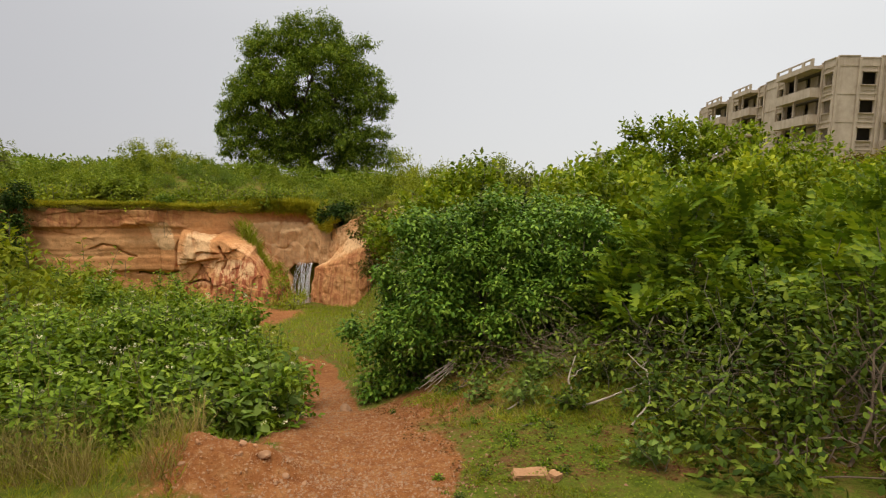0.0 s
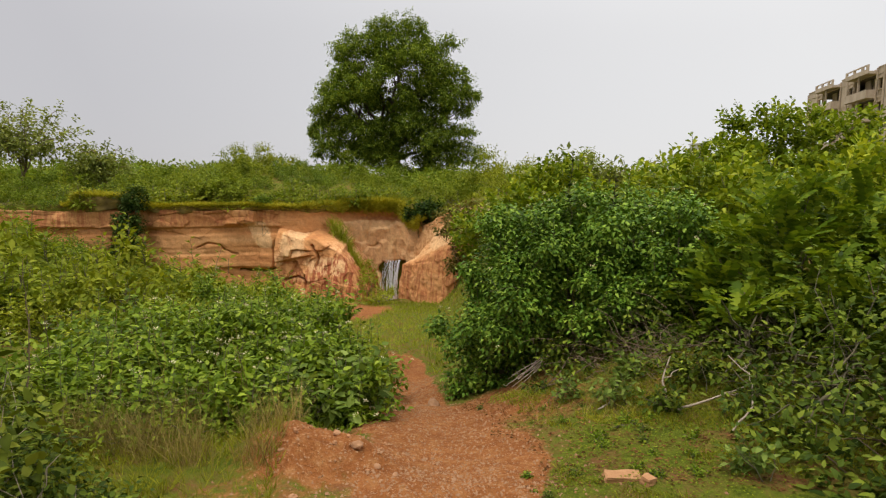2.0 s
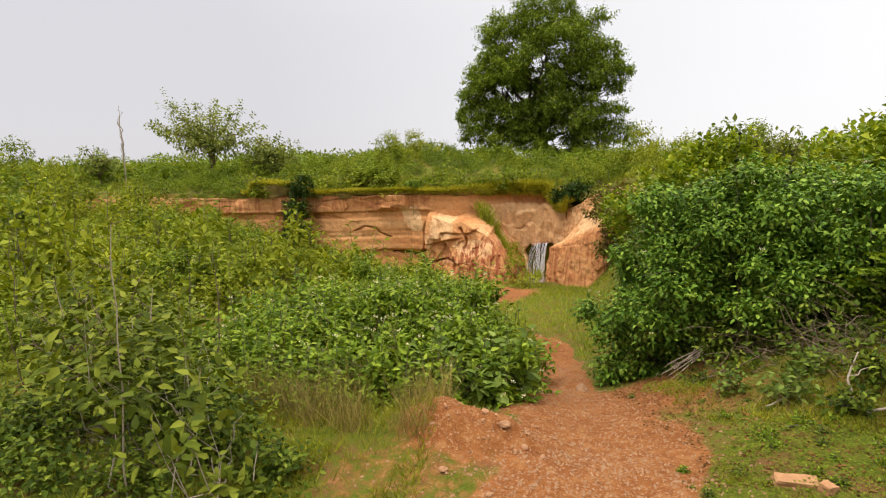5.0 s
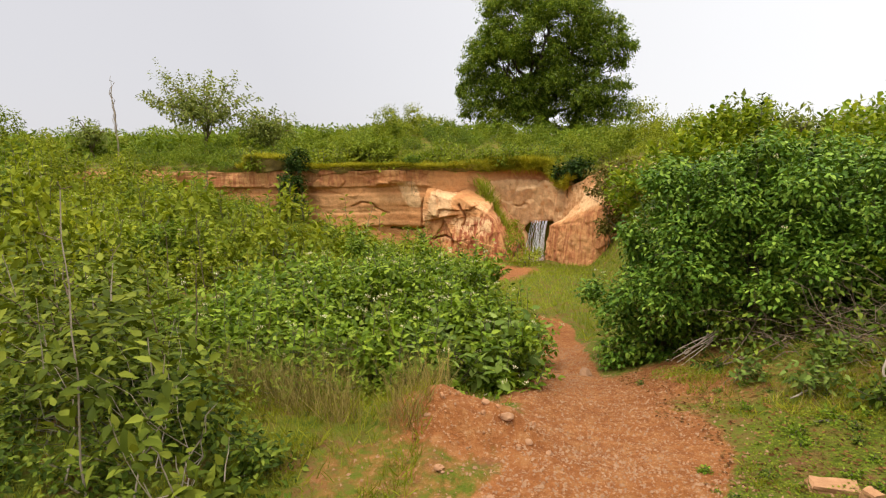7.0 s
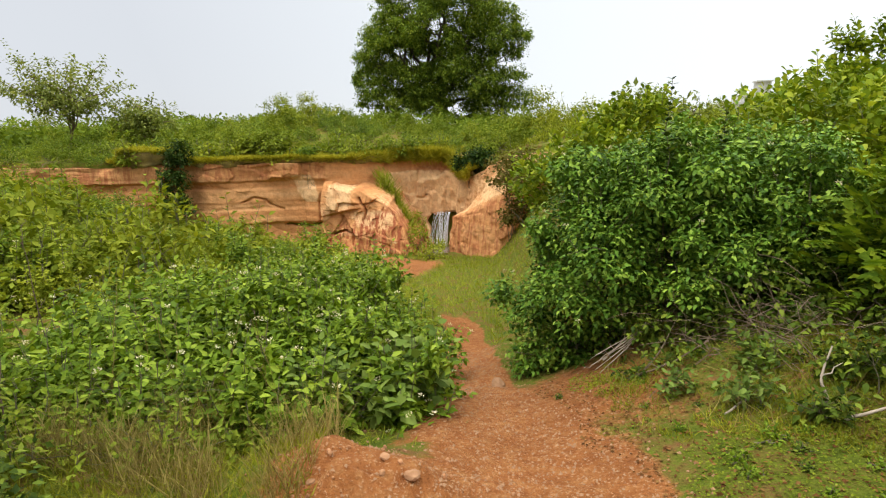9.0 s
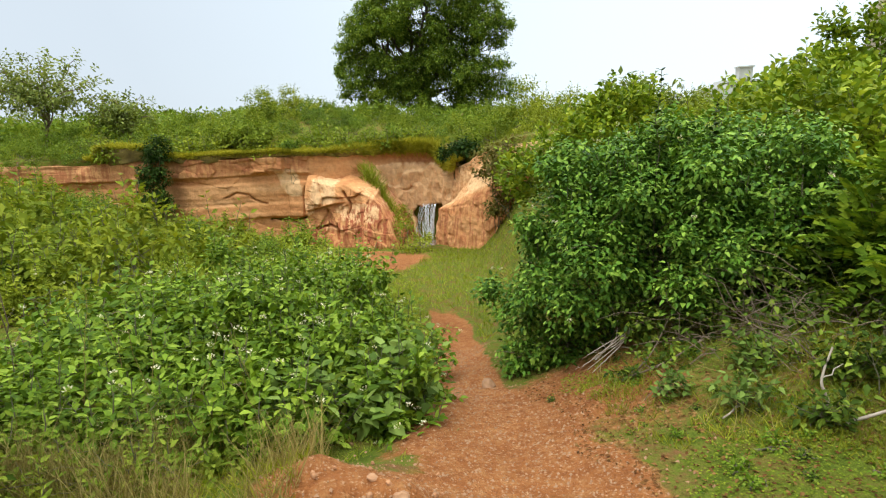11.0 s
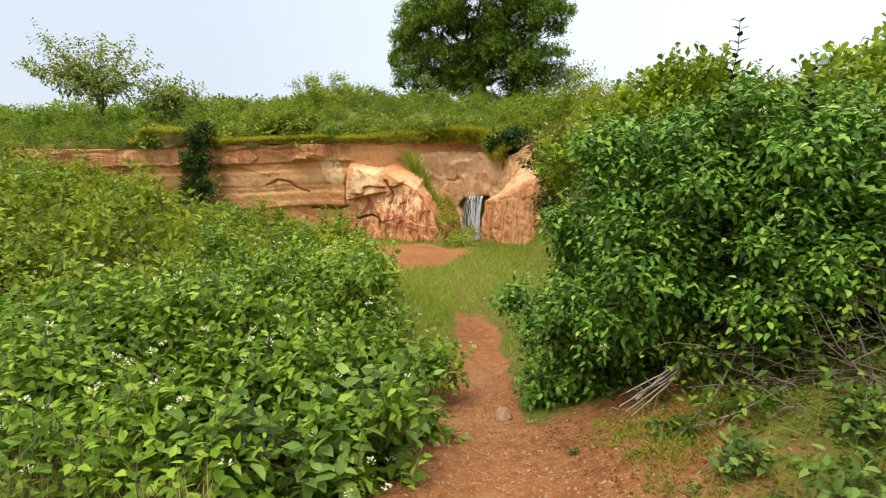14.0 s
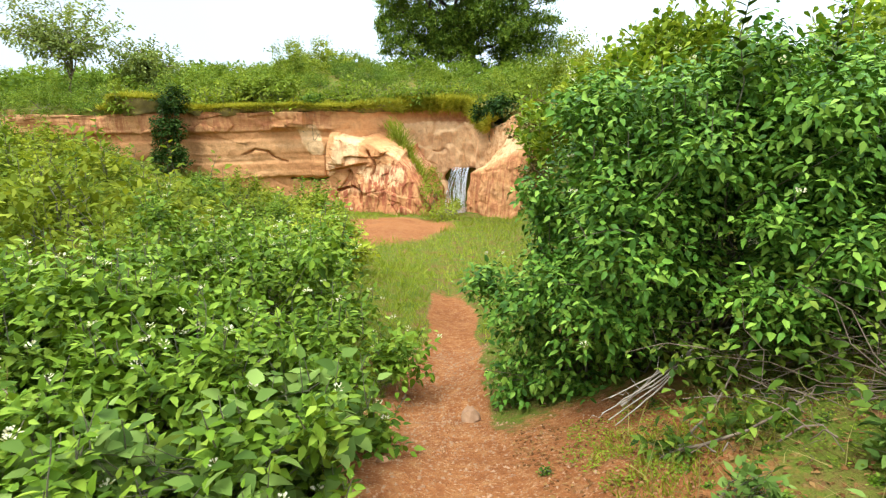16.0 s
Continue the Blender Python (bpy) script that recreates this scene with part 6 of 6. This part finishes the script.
def dry_stalk(seed, at, h, label, heads=4, mat=None, lean=0.05, r=0.005):
    rng = np.random.default_rng(seed)
    b = np.array([*at, float(land(*at))])
    e = thing("dry_stalk", b, label, "stalk", "dry stalks")
    main = bent(rng, (0, 0, -0.02), (rng.normal() * lean, rng.normal() * lean, h), 8, 0.02)
    v, f = tubes([(main, r, r * 0.4)], 5)
    mesh_object("stalk", v, f, mat or M_TWIG, e)
    lines = []
    for k in range(heads):
        st = main[rng.integers(5, 8)]
        lines.append((bent(rng, st, st + np.array([rng.normal() * 0.022, rng.normal() * 0.022, rng.uniform(0.01, 0.05)]), 5, 0.15), 0.002, 0.001))
    v, f = tubes(lines, 4)
    tagged(mesh_object("seed_head", v, f, M_TWIG, e), kind="stuff")


dry_stalk(1, (-2.22, 1.68), 1.2, "tall dead stalk with a forked head", 9, M_PALETWIG)
for k in range(14):
    dry_stalk(10 + k, (-2.4 - 0.32 * k + 0.2 * math.sin(k * 9), 2.2 + 0.45 * (k % 5) + 0.1 * math.cos(k * 5)), 0.7 + 0.25 * math.sin(k * 3.3), "dry brown stalk standing in the weeds", 3)


for k in range(9):
    dry_stalk(40 + k, (-1.45 - 0.14 * k, 3.18 + 0.07 * (k % 4)), 0.5 + 0.09 * (k % 3), "thin bleached grass stalk leaning over the herbs", 2, M_STRAW, 0.16, 0.0025)


# ---- waterfall and pool ----
def waterfall():
    rng = np.random.default_rng(3)
    e = thing("waterfall", (-4.35, 18.9, -3.25 + float(lift(-4.35, 18.9))), "narrow white waterfall over a dark notch in the cliff", "waterfall")
    for k in range(30):
        x0 = 0.14 + rng.normal() * 0.022 if k < 13 else -0.12 + rng.normal() * 0.10
        t = np.linspace(0, 1, 16)[:, None]
        reach = rng.uniform(0.3, 0.55)
        line = np.concatenate([x0 - 0.08 * t + np.cumsum(rng.normal(size=(16, 1)), axis=0) * (0.008 if k < 13 else 0.018), -0.05 - reach * t, 1.12 - 1.17 * t ** rng.uniform(1.5, 1.9)], 1)
        v, f = tubes([(line, rng.uniform(0.003, 0.006), rng.uniform(0.004, 0.010))], 4)
        mesh_object("stream", v, f, M_WATER, e, smooth=True)


waterfall()
an = np.linspace(0, 2 * np.pi, 48, endpoint=False)
rad = 1 + 0.18 * vnoise(np.cos(an) * 2, np.sin(an) * 2, 7)
pv = np.concatenate([[(-4.4, 17.5, 0)], np.stack([-4.4 + 0.4 * rad * np.cos(an), 17.5 + 1.0 * rad * np.sin(an), np.zeros(48)], -1)])
pv[:, 2] = float(land(-4.4, 17.5)) + 0.03
pool = mesh_object("water", pv, [(0, k + 1, (k + 1) % 48 + 1) for k in range(48)], M_POOL)
tagged(pool, "shallow muddy pool below the waterfall", "water", kind="structure")


# ---- buildings ----
def box(bm, x0, x1, y0, y1, z0, z1):
    m = Matrix.Translation(((x0 + x1) / 2, (y0 + y1) / 2, (z0 + z1) / 2)) @ Matrix.Diagonal((x1 - x0, y1 - y0, z1 - z0, 1))
    bmesh.ops.create_cube(bm, size=1, matrix=m)


def facade(e, length, storeys, h, bays, roof_rail):
    """A wall along +x, facing -y, of bays: ('w' window, 'b' balcony, 'p' plain), each with its width."""
    x = 0
    wall, frames = bmesh.new(), bmesh.new()
    for kind, w in bays:
        for s in range(storeys):
            z0, z1 = s * h, (s + 1) * h
            if kind == "p":
                box(wall, x, x + w, 0, 0.3, z0, z1)
            elif kind == "w":
                a, c = x + 0.17 * w, x + 0.83 * w
                box(wall, x, a, 0, 0.3, z0, z1)
                box(wall, c, x + w, 0, 0.3, z0, z1)
                box(wall, a, c, 0.05, 0.3, z0, z0 + 0.95)
                box(wall, a, c, 0.05, 0.3, z0 + 2.35, z1)
                win = bmesh.new()
                box(win, a - 0.1, c + 0.1, -0.22, 0.06, z0 + 2.36, z0 + 2.46)
                box(win, a - 0.1, c + 0.1, -0.18, 0.06, z0 + 0.85, z0 + 0.95)
                box(win, a, a + 0.07, 0.1, 0.2, z0 + 0.95, z0 + 2.36)
                box(win, a, c, -0.03, 0.045, z0 + 0.30, z0 + 0.38)
                part("window", win, M_FRAME, e)
            else:
                box(wall, x, x + 0.35, -0.1, 0.3, z0, z1)
                box(wall, x + w - 0.35, x + w, -0.1, 0.3, z0, z1)
                box(wall, x + w * 0.5 - 0.12, x + w * 0.5 + 0.12, -1.0, -0.75, z0, z1)
                box(wall, x + 0.35, x + w * 0.30, 1.2, 1.4, z0, z1)
                box(wall, x + w * 0.42, x + w * 0.62, 1.2, 1.4, z0, z1)
                box(wall, x + w * 0.78, x + w - 0.35, 1.2, 1.4, z0, z1)
                bal = bmesh.new()
                box(bal, x + 0.05, x + w - 0.05, -1.3, -0.05, z0 - 0.12, z0 + 0.05)
                box(bal, x + 0.05, x + w - 0.05, -1.3, -1.16, z0 + 0.05, z0 + 1.0)
                box(bal, x + 0.05, x + 0.19, -1.16, -0.05, z0 + 0.05, z0 + 1.0)
                box(bal, x + w - 0.19, x + w - 0.05, -1.16, -0.05, z0 + 0.05, z0 + 1.0)
                part("balcony", bal, M_CONCRETE, e)
        if kind == "b":
            box(wall, x, x + w, -1.35, 0.3, storeys * h, storeys * h + 0.35)
        x += w
    for s in range(1, storeys + 1):
        box(frames, 0, x, -0.06, -0.002, s * h - 0.15, s * h + 0.05)
    x = 0
    for kind, w in bays:
        top = storeys * h
        if kind == "b":
            box(frames, x, x + w, -1.33, -1.12, top + 0.352, top + 0.62)
            for a in (x, x + w * 0.36, x + w * 0.72, x + w - 0.5):
                box(frames, a, a + 0.5, -1.33, -1.12, top + 0.62, top + 1.08)
            box(frames, x, x + w, -1.33, -1.12, top + 1.08, top + 1.22)
            box(wall, x, x + w, 0.0, 0.25, top + 0.352, top + 0.6)
        else:
            box(wall, x, x + w, 0.0, 0.25, top, top + (0.95 if kind == "p" else 0.75))
            box(frames, x, x + w, -0.08, 0.27, top + (0.95 if kind == "p" else 0.75), top + (1.05 if kind == "p" else 0.85))
        box(frames, x - 0.14, x + 0.14, -0.2, -0.062, 0, top + 0.7)
        x += w
    part("wall", wall, M_CONCRETE, e)
    part("frame", frames, M_FRAME, e)
    return x


def unfinished_block():
    e = thing("apartment_building", (44.2, 70.0, 0.45), "unfinished weathered concrete apartment block, five storeys", "building")
    turn = math.degrees(math.atan2(0.995, 0.103))
    side = new("long_wall")
    bays = [("w", 2.6), ("b", 9.6), ("w", 2.2), ("p", 4.2), ("w", 2.2), ("b", 7.5), ("w", 2.4), ("p", 2.6), ("b", 7.5), ("w", 2.6), ("p", 4.7)]
    bays = [(k, w) for k, w in bays]
    side.parent = e
    side.matrix_basis = Matrix.Rotation(radians(turn - 180), 4, "Z") @ Matrix.Translation((-48.1, 0, 0))
    facade(side, 48, 5, 3.15, bays[::-1], True)
    front = new("front_wall")
    front.parent = e
    front.matrix_basis = Matrix.Rotation(radians(turn - 90), 4, "Z") @ Matrix.Translation((0.3, 0.02, 0))
    facade(front, 20, 5, 3.15, [("p", 2.3), ("w", 2.3), ("p", 0.6), ("b", 5.5), ("w", 2.9), ("p", 1.0), ("b", 6.0)], False)
    turned = Matrix.Rotation(radians(turn - 180), 4, "Z")
    for s in range(6):
        core = bmesh.new()
        if s == 5:
            box(core, -48, 0, 0, 19, 15.6, 15.77)
        else:
            box(core, -47.9, -0.1, 0.31, 18.9, s * 3.15 - 0.15, s * 3.15)
        part("floor_slab", core, M_INNER, e).matrix_basis = turned
    for x0, x1, y0, y1 in ((-47.8, -2.6, 3.6, 3.8), (-2.8, -2.6, 3.8, 19)):
        core = bmesh.new()
        box(core, x0, x1, y0, y1, 0, 15.5)
        part("inner_wall", core, M_INNER, e).matrix_basis = turned


unfinished_block()


def far_block():
    e = thing("apartment_building", (33.0, 158.0, 0.4), "distant pale apartment block with a roof tank", "building")
    bm = bmesh.new()
    box(bm, 0, 26, 0, 14, -1, 5.6)
    box(bm, 4, 26, 2, 12, 5.6, 7.4)
    part("wall", bm, M_PALEWALL, e)
    bm = bmesh.new()
    box(bm, 7.2, 10.2, 1, 4.5, 7.4, 10.2)
    box(bm, 6.9, 10.5, 0.7, 4.8, 10.2, 10.5)
    part("roof_tank", bm, M_PALEWALL, e)
    for k in range(5):
        bm = bmesh.new()
        box(bm, 5 + 4 * k, 6.6 + 4 * k, 1.9, 2.01, 5.9, 6.9)
        part("window", bm, M_INNER, e)


far_block()
